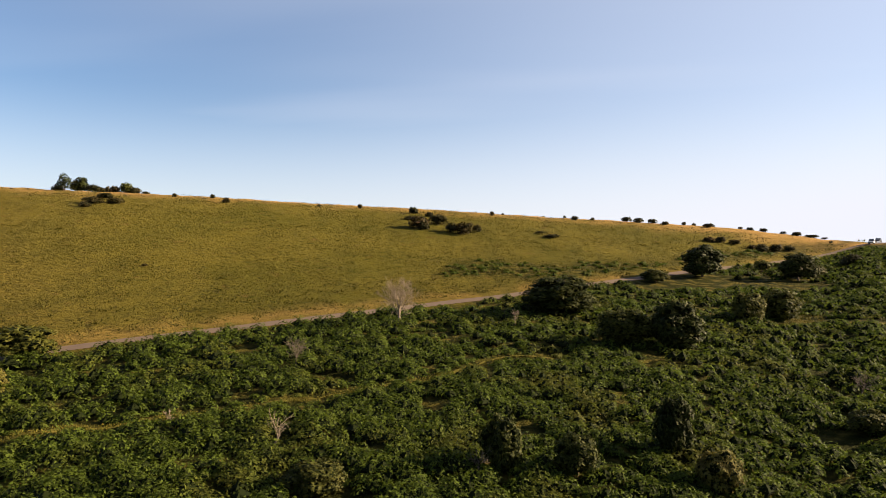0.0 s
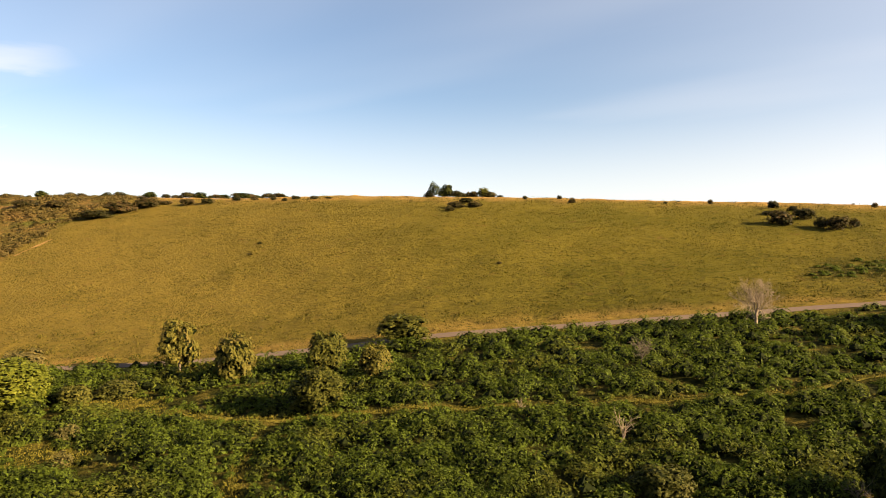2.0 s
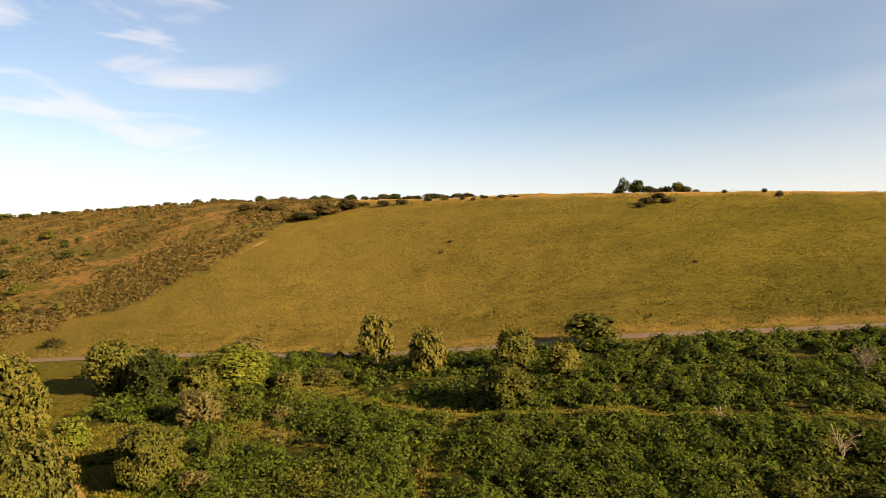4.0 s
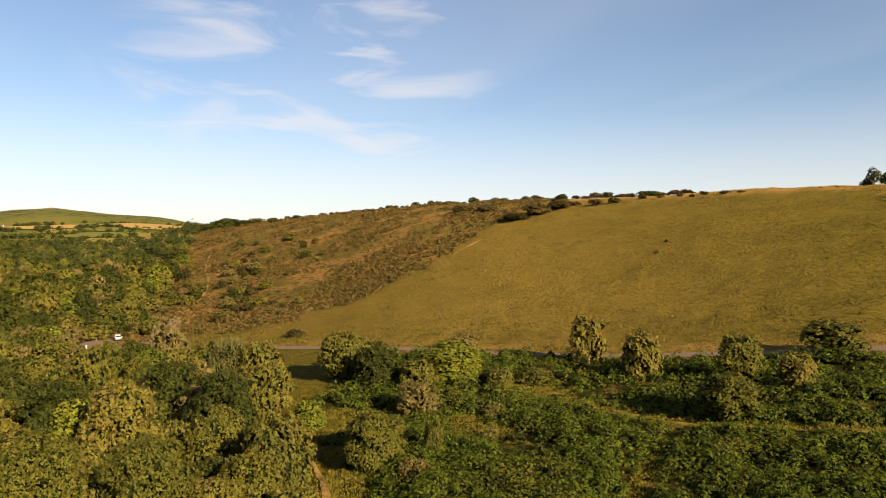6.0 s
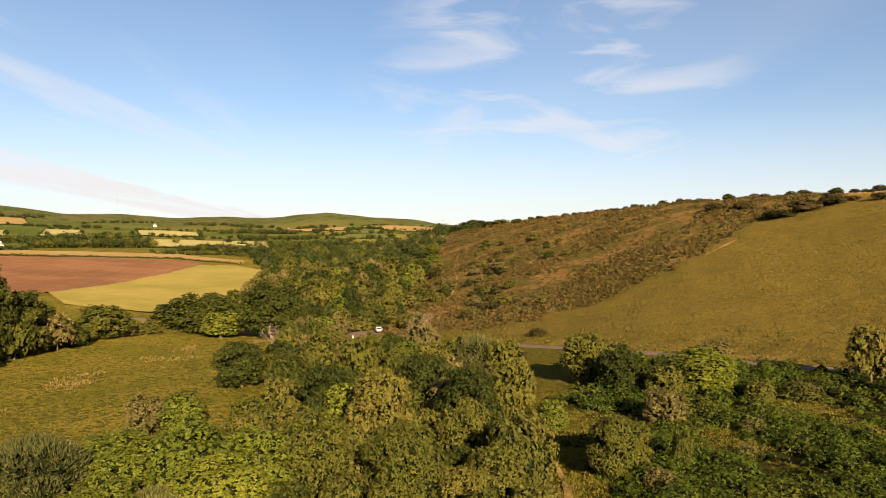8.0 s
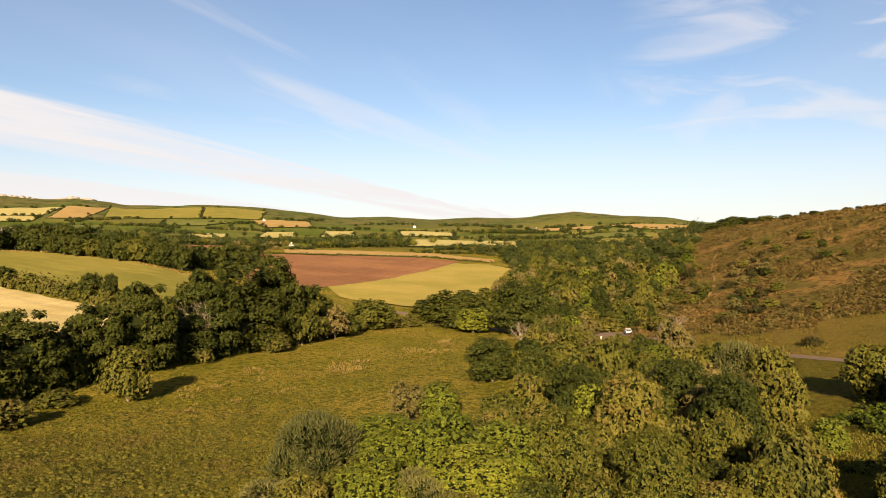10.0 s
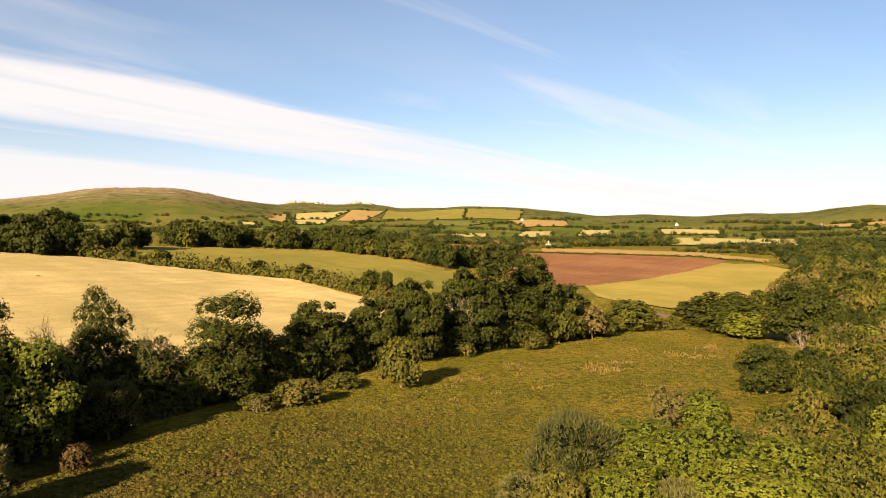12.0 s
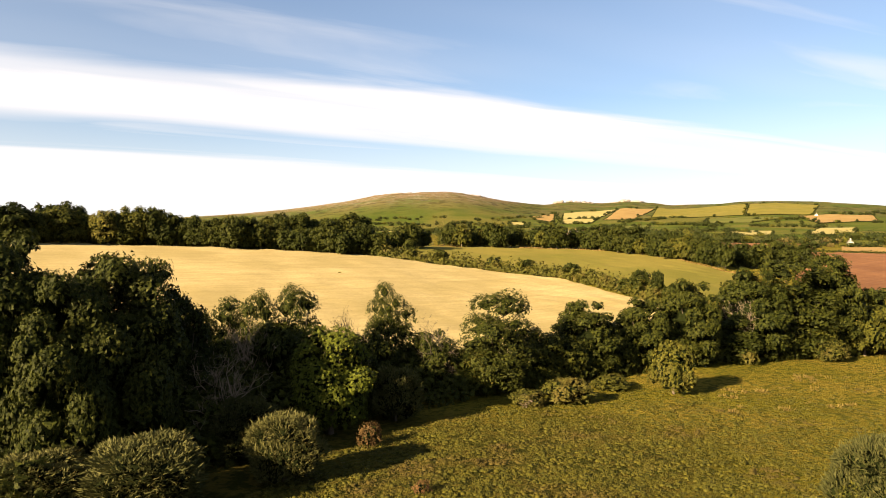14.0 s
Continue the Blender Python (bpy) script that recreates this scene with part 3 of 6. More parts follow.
# far fields on the slopes across the valley
far_field("bare_field", (141.97, 1108), (137.18, 1160), (137.73, 606), (141.80, 556), "earth", "bare brown earth field far across the valley")
far_field("dry_field", (135.67, 1788), (133.74, 1980), (133.74, 1596), (135.29, 1684), "tan", "far field of dry pale grass")
far_field("mown_field", (137.36, 1504), (136.17, 1500), (135.86, 1316), (137.18, 1356), "pale", "pale mown far field between hedges")
far_field("mown_field", (132.95, 2004), (128.75, 2236), (130.12, 1812), (133.07, 1696), "pale", "pale mown far field between hedges")
far_field("mown_field", (133.07, 1668), (130.20, 1784), (130.94, 1488), (133.15, 1488), "pale", "pale mown far field between hedges")
far_field("dry_field", (128.58, 2232), (125.85, 2224), (127.82, 1644), (129.83, 1680), "tan", "far field of dry pale grass")
far_field("green_meadow", (128.45, 1340), (126.28, 1392), (126.54, 940), (129.41, 914), "green", "bright green far meadow between hedges")
far_field("far_pasture", (125.68, 2284), (119.19, 2120), (119.46, 1720), (126.11, 1780), "pasture", "far green pasture between hedges")
far_field("far_pasture", (119.01, 2124), (114.42, 2060), (114.88, 1748), (119.28, 1704), "pasture", "far green pasture between hedges")
far_field("green_meadow", (121.94, 1680), (116.26, 1668), (119.01, 1496), (122.16, 1508), "green", "bright green far meadow between hedges")
far_field("dry_field", (115.71, 1688), (111.17, 1812), (110.71, 1588), (114.42, 1480), "tan", "far field of dry pale grass")
far_field("mown_field", (114.42, 1316), (112.10, 1336), (112.19, 952), (115.34, 948), "pale", "pale mown far field between hedges")
far_field("mown_field", (109.78, 1400), (107.46, 1412), (107.46, 1044), (110.24, 1044), "pale", "pale mown far field between hedges")
far_field("mown_field", (120.14, 1104), (117.41, 1172), (117.55, 856), (121.04, 754), "pale", "pale mown far field between hedges")
far_field("mown_field", (103.77, 1472), (99.24, 1356), (99.24, 1092), (103.54, 1156), "pale", "pale mown far field between hedges")
far_field("mown_field", (102.85, 966), (93.99, 872), (93.99, 728), (103.08, 708), "pale", "pale mown far field between hedges")
far_field("ploughed_strip", (121.18, 552), (114.42, 628), (114.88, 530), (121.18, 444), "red_soil", "narrow red-brown ploughed field beyond the pasture")
far_field("dry_field", (93.35, 1372), (87.81, 1480), (87.81, 1352), (90.43, 1292), "tan", "far field of dry pale grass")
far_field("far_pasture", (90.02, 1284), (87.81, 1296), (87.81, 1160), (90.22, 1184), "pasture", "far green pasture between hedges")
far_field("green_meadow", (87.61, 1368), (85.10, 1408), (85.02, 1184), (87.81, 1212), "green", "bright green far meadow between hedges")
far_field("green_meadow", (87.81, 1160), (84.91, 1160), (84.16, 978), (89.01, 1012), "green", "bright green far meadow between hedges")
far_field("far_pasture", (87.42, 952), (84.72, 940), (85.48, 810), (87.81, 854), "pasture", "far green pasture between hedges")
far_field("dry_field", (87.02, 1540), (80.73, 1660), (80.73, 1360), (84.91, 1392), "tan", "far field of dry pale grass")
far_field("far_pasture", (84.35, 1272), (81.08, 882), (81.25, 668), (84.53, 1068), "pasture", "far green pasture between hedges")


def patchwork():
    """The rest of the farmland: a jumble of small fields with hedges and hedgerow trees."""
    rng = np.random.RandomState(77)
    rings = [650, 735, 850, 985, 1140, 1320, 1530, 1780]
    for lo, hi in zip(rings[:-1], rings[1:]):
        step = math.degrees(170 / lo)
        b = 144 + rng.uniform(0, step)
        while b < 178:
            w = step * rng.uniform(0.7, 1.5)
            if rng.uniform() < 0.6 and lo < 1100:
                j = rng.uniform(-0.03, 0.03, 4)
                a, c, d, e = (b + w * 0.97, hi * (0.985 + j[0])), (b, hi * (0.985 + j[1])), (b, lo * (1.01 + j[2])), (b + w * 0.97, lo * (1.01 + j[3]))
                k = rng.choice(["far_pasture", "green_meadow", "dry_field", "mown_field", "bare_field"], p=[0.26, 0.26, 0.20, 0.23, 0.05])
                mat = {"far_pasture": "pasture", "green_meadow": "green", "dry_field": "tan", "mown_field": "pale", "bare_field": "earth"}[k]
                what = {"far_pasture": "far green pasture between hedges", "green_meadow": "bright green far meadow between hedges", "dry_field": "far field of dry pale grass", "mown_field": "pale mown far field between hedges", "bare_field": "bare brown earth field far across the valley"}[k]
                field(k, [a, c], [e, d], mat, what, 0.3, 14)
                FIELD_EDGES.extend([(a, c), (a, e)])
            b += w


patchwork()


# ---- plants ----
def cards(P, N, size, rng, slim=0.55, fold=0.12):
    """Leaf sprays: one pointed three-cornered blade at each place, facing its normal."""
    n = len(P)
    N = N / (np.linalg.norm(N, axis=1)[:, None] + 1e-9)
    T = np.cross(N, rng.normal(size=(n, 3)))
    T /= np.linalg.norm(T, axis=1)[:, None] + 1e-9
    B = np.cross(N, T)
    s = np.broadcast_to(np.asarray(size, float), (n,))[:, None]
    V = np.stack([P - T * s * 0.45 + B * s * slim * 0.6, P + T * s * 0.75 + N * s * fold, P - T * s * 0.45 - B * s * slim * 0.6], 1).reshape(-1, 3)
    return V, np.arange(3 * n).reshape(-1, 3)


def blades(P, D, length, width, rng):
    """Upright blades or needles: slim diamonds along the direction D."""
    n = len(P)
    D = D / (np.linalg.norm(D, axis=1)[:, None] + 1e-9)
    S = np.cross(D, rng.normal(size=(n, 3)))
    S /= np.linalg.norm(S, axis=1)[:, None] + 1e-9
    l, w = np.broadcast_to(length, (n,))[:, None], np.broadcast_to(width, (n,))[:, None]
    V = np.stack([P - S * w * 0.5, P + S * w * 0.5, P + D * l], 1).reshape(-1, 3)
    return V, np.arange(3 * n).reshape(-1, 3)


def ball(rng, n):
    v = rng.normal(size=(n, 3))
    return v / np.linalg.norm(v, axis=1)[:, None]


OCT_V = np.array([(1, 0, 0), (-1, 0, 0), (0, 1, 0), (0, -1, 0), (0, 0, 1), (0, 0, -1)], float)
OCT_F = np.array([(0, 2, 4), (2, 1, 4), (1, 3, 4), (3, 0, 4), (2, 0, 5), (1, 2, 5), (3, 1, 5), (0, 3, 5)])


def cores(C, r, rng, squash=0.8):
    """The dense inside of each clump: small rough lumps, coloured as shade in crowns and bracken."""
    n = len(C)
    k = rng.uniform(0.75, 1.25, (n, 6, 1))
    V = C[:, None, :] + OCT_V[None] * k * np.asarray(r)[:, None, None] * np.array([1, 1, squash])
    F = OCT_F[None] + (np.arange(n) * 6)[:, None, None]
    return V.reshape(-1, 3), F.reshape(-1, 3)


def domes(C, r, rng, squash=0.6):
    """Low uneven mounds, each with its own shape."""
    n, a = len(C), np.linspace(0, 2 * np.pi, 6, endpoint=False)
    ring = np.stack([np.cos(a), np.sin(a), 0 * a], 1)
    base = np.concatenate([ring * [1, 1, 0] - [0, 0, 0.25], ring * 0.74 + [0, 0, 0.62], [[0.12, 0.05, 1.0]]])
    V = C[:, None, :] + base[None] * (np.asarray(r)[:, None, None] * rng.uniform(0.72, 1.28, (n, 13, 1))) * np.array([1, 1, squash])
    F = [f for i in range(6) for f in ((i, (i + 1) % 6, 6 + i), ((i + 1) % 6, 6 + (i + 1) % 6, 6 + i), (6 + i, 6 + (i + 1) % 6, 12))]
    return V.reshape(-1, 3), (np.array(F)[None] + (np.arange(n) * 13)[:, None, None]).reshape(-1, 3)


def tube(pts, radii, sides=6):
    P = np.asarray(pts, float)
    T = np.gradient(P, axis=0)
    T /= np.linalg.norm(T, axis=1)[:, None] + 1e-9
    ref = np.where(np.abs(T[:, 2:3]) > 0.9, [[1.0, 0, 0]], [[0, 0, 1.0]])
    A = np.cross(T, ref)
    A /= np.linalg.norm(A, axis=1)[:, None] + 1e-9
    B = np.cross(T, A)
    a = np.linspace(0, 2 * np.pi, sides, endpoint=False)
    V = P[:, None] + (A[:, None] * np.cos(a)[None, :, None] + B[:, None] * np.sin(a)[None, :, None]) * np.asarray(radii)[:, None, None]
    n = len(P)
    i, j = np.meshgrid(np.arange(n - 1), np.arange(sides), indexing="ij")
    k = (j + 1) % sides
    F = np.stack([i * sides + j, i * sides + k, (i + 1) * sides + k, (i + 1) * sides + j], -1).reshape(-1, 4)
    return V.reshape(-1, 3), F


def join(parts):
    Vs, Fs, o = [], [], 0
    for V, F in parts:
        Vs.append(V), Fs.append(F + o)
        o += len(V)
    return np.concatenate(Vs), np.concatenate(Fs)


# kinds of plants: height, width, bare stem, boughs, bough size, looseness, leaf slimness, material
KINDS = {
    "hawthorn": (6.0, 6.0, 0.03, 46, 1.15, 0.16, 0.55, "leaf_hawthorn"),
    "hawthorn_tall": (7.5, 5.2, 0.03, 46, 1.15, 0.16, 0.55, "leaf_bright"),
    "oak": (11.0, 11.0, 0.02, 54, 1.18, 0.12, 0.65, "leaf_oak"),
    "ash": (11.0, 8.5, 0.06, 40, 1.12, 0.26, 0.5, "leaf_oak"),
    "sycamore": (9.0, 6.5, 0.03, 48, 1.15, 0.14, 0.7, "leaf_bright"),
    "sallow": (5.0, 5.4, 0.02, 34, 1.20, 0.10, 0.20, "leaf_willow"),
    "thorn_brown": (4.5, 4.8, 0.06, 36, 0.95, 0.34, 0.45, "leaf_brown"),
    "great_oak": (16.0, 14.0, 0.02, 90, 1.18, 0.12, 0.65, "leaf_oak"),
    "great_ash": (16.0, 11.0, 0.0, 56, 1.16, 0.27, 0.5, "leaf_oak"),
    "rust_fern": (1.6, 2.4, 0.0, 12, 1.20, 0.3, 0.4, "leaf_rust"),
    "gorse": (2.4, 3.4, 0.0, 24, 1.20, 0.2, 0.5, "leaf_gorse"),
    "scrub": (3.2, 4.2, 0.0, 30, 1.15, 0.2, 0.55, "leaf_hedge"),
}
LEAVES = (5400, 2000, 600, 11000)
MORE = {"sallow": 2.4, "great_oak": 2.0, "great_ash": 1.3, "thorn_brown": 0.6, "rust_fern": 0.2, "gorse": 0.5, "scrub": 0.6}
FLAT = np.array([1.0, 1.0, 0.74])


def crown_mesh(kind, lod, variant):
    """A crown of overlapping boughs: leaf sprays on their outer side, cores coloured as shade within."""
    h, w, stem, nb, br, loose, slim, mat = KINDS[kind]
    rng = np.random.RandomState(sum(map(ord, kind)) * 7 + variant * 131 + 5)
    # boughs spread over a lopsided dome, some of them inside it
    u = (np.arange(nb) + rng.uniform(0.1, 0.9, nb)) / nb
    a = np.arange(nb) * 2.39996 + rng.normal(size=nb) * 0.45
    up = -0.92 + 1.90 * u
    side = np.sqrt(np.clip(1 - up ** 2, 0.02, 1)) ** 0.8
    lop = 1 + 0.13 * np.sin(a + rng.uniform(0, 6)) + 0.12 * np.sin(2 * a + rng.uniform(0, 6)) + 0.08 * np.sin(3 * a + rng.uniform(0, 6))
    e = ((w * w / 4) ** 1.6 + 2 * (w * h / 4) ** 1.6) / 3
    r = br * math.sqrt(4 * e ** 0.625 / nb) * rng.uniform(0.70, 1.30, nb) * (1.05 - 0.12 * u)
    rad = np.where(rng.uniform(size=nb) < 0.78, rng.uniform(0.82, 1.08, nb), rng.uniform(0.3, 0.8, nb)) * (1 + (lop - 1) * np.clip(1.2 - np.abs(up), 0, 1))
    rad = np.where(up > 0.55, np.minimum(rad, 1.0), rad)
    mid = h * (0.42 + 0.5 * stem)
    C = np.stack([np.cos(a) * side * rad * (w * 0.5 - r * 0.8), np.sin(a) * side * rad * (w * 0.5 - r * 0.8), mid + up * rad * np.where(up > 0, h - mid - r * 0.6, mid - h * stem - r * 0.3)], 1)
    n = int(LEAVES[lod] * MORE.get(kind, 1.0))
    m = n * 9
    pick = rng.choice(nb, m, p=r ** 2 / (r ** 2).sum())
    d = ball(rng, m)
    k = d[:, 2] > -0.5
    pick, d = pick[k], d[k]
    # sprays stand out from each bough with dark gaps between them
    q = (C[pick] + d * r[pick][:, None]) * (2 * np.pi / (0.30 + 0.045 * w))
    spray = np.sin(q[:, 0] + 1.3 * np.sin(q[:, 1] * 0.7)) + np.sin(q[:, 1] * 1.1 + 1.1 * np.sin(q[:, 2] * 0.8)) + np.sin(q[:, 2] * 1.3 + 1.2 * np.sin(q[:, 0] * 0.6))
    k = spray + rng.normal(size=len(d)) * 0.9 > -0.15 - 1.4 * np.clip(d[:, 2], -0.4, 0.4)
    pick, d, spray = pick[k], d[k], spray[k]
    far_out = 0.92 + 0.06 * spray + np.where(rng.uniform(size=len(d)) < loose, rng.uniform(0.05, 0.30, len(d)), rng.uniform(-0.12, 0.05, len(d)))
    P = C[pick] + d * FLAT * (r[pick] * far_out)[:, None]
    inside = np.zeros(len(P), bool)
    for j in range(nb):
        inside |= (((P - C[j]) / (FLAT * r[j])) ** 2).sum(1) < 0.70
    share = 1 - inside.mean()
    P, d = P[~inside][:n], d[~inside][:n]
    n = len(P)
    area = share * 0.75 * (4 * np.pi * r ** 2).sum() * 0.72
    out = P - np.array([0, 0, h * 0.35])
    out /= np.linalg.norm(out, axis=1)[:, None] + 1e-9
    if kind == "sallow":
        size = math.sqrt(1.6 * area / (n * 0.5 * 0.3))
        V, F = blades(P - d * 0.1, d * 0.8 + np.array([0, 0, 0.55]) + rng.normal(size=(n, 3)) * 0.35, size * rng.uniform(0.6, 1.3, n), size * 0.30, rng)
    else:
        size = math.sqrt((1.3 if loose < 0.25 else 0.9) * area / (n * 0.72 * (slim + 0.15)))
        N = d * 0.8 + out * 0.35 + np.array([0, 0, 0.25]) + rng.normal(size=(n, 3)) * 0.50
        V, F = cards(P, N, size * rng.uniform(0.65, 1.3, n), rng, slim + 0.15)
    # the crown fills its height and width
    k = np.array([w * 0.5 / np.percentile(np.hypot(P[:, 0], P[:, 1]), 96), 0, (h - 0.05) / np.percentile(P[:, 2], 98.5)])
    k[1] = k[0]
    k = np.clip(k, 0.75, 1.25)
    V, C, r = V * k, C * k, r * k[0]
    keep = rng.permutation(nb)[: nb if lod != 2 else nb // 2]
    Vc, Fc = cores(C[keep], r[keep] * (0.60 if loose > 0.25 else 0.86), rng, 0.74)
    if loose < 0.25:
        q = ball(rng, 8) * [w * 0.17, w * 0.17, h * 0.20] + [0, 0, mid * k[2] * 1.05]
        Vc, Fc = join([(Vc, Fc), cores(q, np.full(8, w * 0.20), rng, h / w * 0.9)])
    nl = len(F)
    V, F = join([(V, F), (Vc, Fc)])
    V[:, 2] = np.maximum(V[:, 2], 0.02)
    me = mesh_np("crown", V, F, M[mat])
    me.materials.append(M["twigs_and_shade"])
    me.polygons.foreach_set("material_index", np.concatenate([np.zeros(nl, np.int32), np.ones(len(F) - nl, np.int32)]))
    return me, C


def trunk_mesh(kind, lod, variant, C):
    h, w, stem = KINDS[kind][:3]
    rng = np.random.RandomState(variant + 77)
    r0 = 0.030 * h
    fork = np.array([rng.uniform(-0.2, 0.2), rng.uniform(-0.2, 0.2), h * max(stem, 0.12) + 0.15 * h])
    parts = [tube([(0, 0, -0.5), (0, 0, 0.1), fork * 0.5, fork, fork + [0, 0, h * 0.3]], [r0 * 1.5, r0 * 1.2, r0, r0 * 0.8, r0 * 0.25], 6)]
    for c in C[rng.choice(len(C), (10, 6, 3, 10)[lod], replace=False)]:
        m = fork * 0.45 + c * 0.55 + rng.normal(size=3) * 0.05 * w
        parts.append(tube([fork * rng.uniform(0.6, 1.0), m, c], [r0 * 0.5, r0 * 0.3, r0 * 0.08], 5 if lod in (0, 3) else 4))
    V, F = join(parts)
    return mesh_np("trunk", V, F, M["bark"], True)


NAMES = {"hawthorn": ("hawthorn_tree", "tree"), "hawthorn_tall": ("hawthorn_tree", "tree"), "oak": ("oak_tree", "tree"), "ash": ("ash_tree", "tree"), "sycamore": ("sycamore_tree", "tree"), "sallow": ("sallow_bush", "bush"), "thorn_brown": ("thorn_tree", "tree"), "gorse": ("gorse_bush", "bush"), "great_oak": ("oak_tree", "tree"), "great_ash": ("ash_tree", "tree"), "rust_fern": ("fern", "fern"), "scrub": ("scrub_bush", "bush")}
LABELS = {
    "hawthorn": "rounded hawthorn tree with dense olive green leaves",
    "hawthorn_tall": "upright bright green hawthorn tree on the bracken slope",
    "oak": "broad dark green oak tree in the wooded belt",
    "ash": "tall open ash tree with dark green leaves",
    "sycamore": "leafy light green sycamore tree among darker trees",
    "sallow": "grey-green sallow bush with upright silvery shoots",
    "thorn_brown": "half-bare thorn tree with brownish thin leaves",
    "great_oak": "large old oak tree with a dense dark crown",
    "great_ash": "tall old ash tree with a broken dark crown",
    "rust_fern": "withered rust-brown fern at the meadow's edge",
    "gorse": "dark low gorse bush on dry moor grass",
    "scrub": "low green scrub bush among grass and bracken",
}
BUILT = {}


def plant(kind, b, d, h, w, group="", label="", variant=None, lift=0.0):
    """One tree or bush at a bearing and a distance, h metres high and w wide."""
    x, y, _ = at(b, d)
    z = float(ground(np.array(x), np.array(y))) - 0.05 + lift
    seen = max(w, h * 0.8) / d
    lod = 3 if seen > 0.115 and kind != "sallow" else 0 if seen > 0.077 else 1 if seen > 0.032 else 2
    v = (int(abs(b) * 13 + d * 7) % (4 if lod != 2 else 3)) if variant is None else variant
    h0, w0 = KINDS[kind][:2]
    m = Matrix.LocRotScale((x, y, z), Euler((0, 0, (b * 37.7 + d * 3.1) % 6.283)), (w / w0, w / w0 * (0.9 + (d * 0.37 % 0.2)), h / h0))
    name, cat = NAMES[kind]
    key = (kind, lod, v)
    if key not in BUILT:
        root = new(name)
        root.empty_display_size = 0.3
        crown, C = crown_mesh(kind, lod, v)
        for nm, me in (("crown", crown), ("trunk", trunk_mesh(kind, lod, v, C))):
            new(nm, me).parent = root
        BUILT[key] = root
        root.matrix_basis = m
    else:
        src = BUILT[key]
        root = copy_thing(src, m @ Matrix.Diagonal((1 / src.scale[0], 1 / src.scale[1], 1 / src.scale[2], 1)))
    for k in ("group",):
        if k in root and not group:
            del root[k]
    return tagged(root, label or LABELS[kind], cat, group)


def twigs_and_shade(rng, h, w, levels=4, lean=0.0, r0=None, dense=3):
    """A bare crown: limbs that fork again and again. Returns stem, branches."""
    r0 = r0 or 0.022 * h
    stem, rest = [], []
    top = np.array([lean * h * 0.3, 0, h * 0.34])
    stem.append(tube([(0, 0, -0.4), (0, 0, 0.05 * h), top * 0.6, top], [r0 * 1.4, r0 * 1.1, r0, r0 * 0.8], 7))

    def grow(p, d, l, r, lev):
        bend = d + rng.normal(size=3) * 0.22
        q = p + d * l * 0.5
        e = q + bend / np.linalg.norm(bend) * l * 0.5
        r = max(r, 0.016)
        rest.append(tube([p, q, e], [r, r * 0.8, r * 0.55], 5 if lev > 2 else 4 if lev > 1 else 3))
        if lev == 0:
            return
        for k in range(dense if lev > 1 else 4):
            nd = d * 0.75 + rng.normal(size=3) * 0.52 + np.array([0, 0, 0.16])
            nd[:2] *= min(1.4, w / h * 1.35)
            s = rng.uniform(0.35, 1.0)
            grow(p * (1 - s) + e * s if s < 0.6 else e, nd / np.linalg.norm(nd), l * rng.uniform(0.58, 0.8), r * 0.55, lev - 1)

    for k in range(5):
        a = k * 1.257 + rng.uniform(-0.4, 0.4)
        d = np.array([math.cos(a) * 0.55 * w / h, math.sin(a) * 0.55 * w / h, rng.uniform(0.5, 0.95)])
        grow(top * rng.uniform(0.55, 1.0), d / np.linalg.norm(d), h * 0.27, r0 * 0.55, levels - 1)
    return join(stem), join(rest)


def bare_tree(b, d, h, w, label, levels=4, pale=True, seed=1, lean=0.0, dense=3):
    x, y, _ = at(b, d)
    z = float(ground(np.array(x), np.array(y)))
    root = new("bare_tree")
    root.matrix_basis = Matrix.LocRotScale((x, y, z), Euler((0, 0, b + seed)), None)
    s, t = twigs_and_shade(np.random.RandomState(seed), h, w, levels, lean, None, dense)
    new("trunk", mesh_np("trunk", *s, M["bark_pale" if pale else "bark"], True)).parent = root
    new("crown", mesh_np("crown", *t, M["bark_pale" if pale else "bark"], True)).parent = root
    return tagged(root, label, "tree")


# ---- trees and bushes: bearing, distance, height, width ----
# thorns on the bracken slope; the darkest borrow the oak kind for its leaves
plant("oak", -9.3, 116, 6.0, 11.7)
plant("hawthorn", -14.4, 93, 4.6, 7.5)
plant("oak", -18.4, 93, 6.0, 6.8)
plant("oak", -20.4, 174, 7.3, 9.8)
plant("hawthorn", -23.7, 117, 4.6, 5.2)
plant("hawthorn", -25.9, 123, 4.7, 6.7)
plant("oak", -27.0, 183, 6.0, 9.0)
plant("scrub", -24.6, 200, 2.6, 4.2)
plant("scrub", -17.0, 161, 2.7, 6.5)
plant("gorse", -30.5, 208, 3.0, 6.2)
plant("oak", -18.2, 56, 4.2, 3.0)
plant("oak", -4.9, 50, 3.9, 3.1)
plant("oak", -10.9, 50, 2.9, 3.1)
plant("hawthorn", -21.5, 51, 2.9, 3.2)
plant("hawthorn", 30.9, 107, 4.2, 7.9)
plant("gorse", -20.9, 241, 1.8, 4.1)
plant("gorse", -21.7, 243, 2.0, 3.4)
plant("gorse", -22.7, 244, 1.7, 3.8)
plant("gorse", -24.5, 241, 2.2, 4.4)
plant("gorse", -25.5, 245, 2.8, 4.2)
plant("gorse", -26.4, 251, 1.8, 3.6)
plant("gorse", -23.9, 243, 1.4, 2.6)
plant("scrub", -31.5, 69, 1.9, 3.9)
plant("scrub", 10.3, 48, 2.0, 4.2)
plant("scrub", -26.2, 127, 3.2, 4.1)
plant("scrub", -28.0, 191, 2.9, 6.2)
plant("hawthorn", 48.5, 108, 7.2, 5.6)
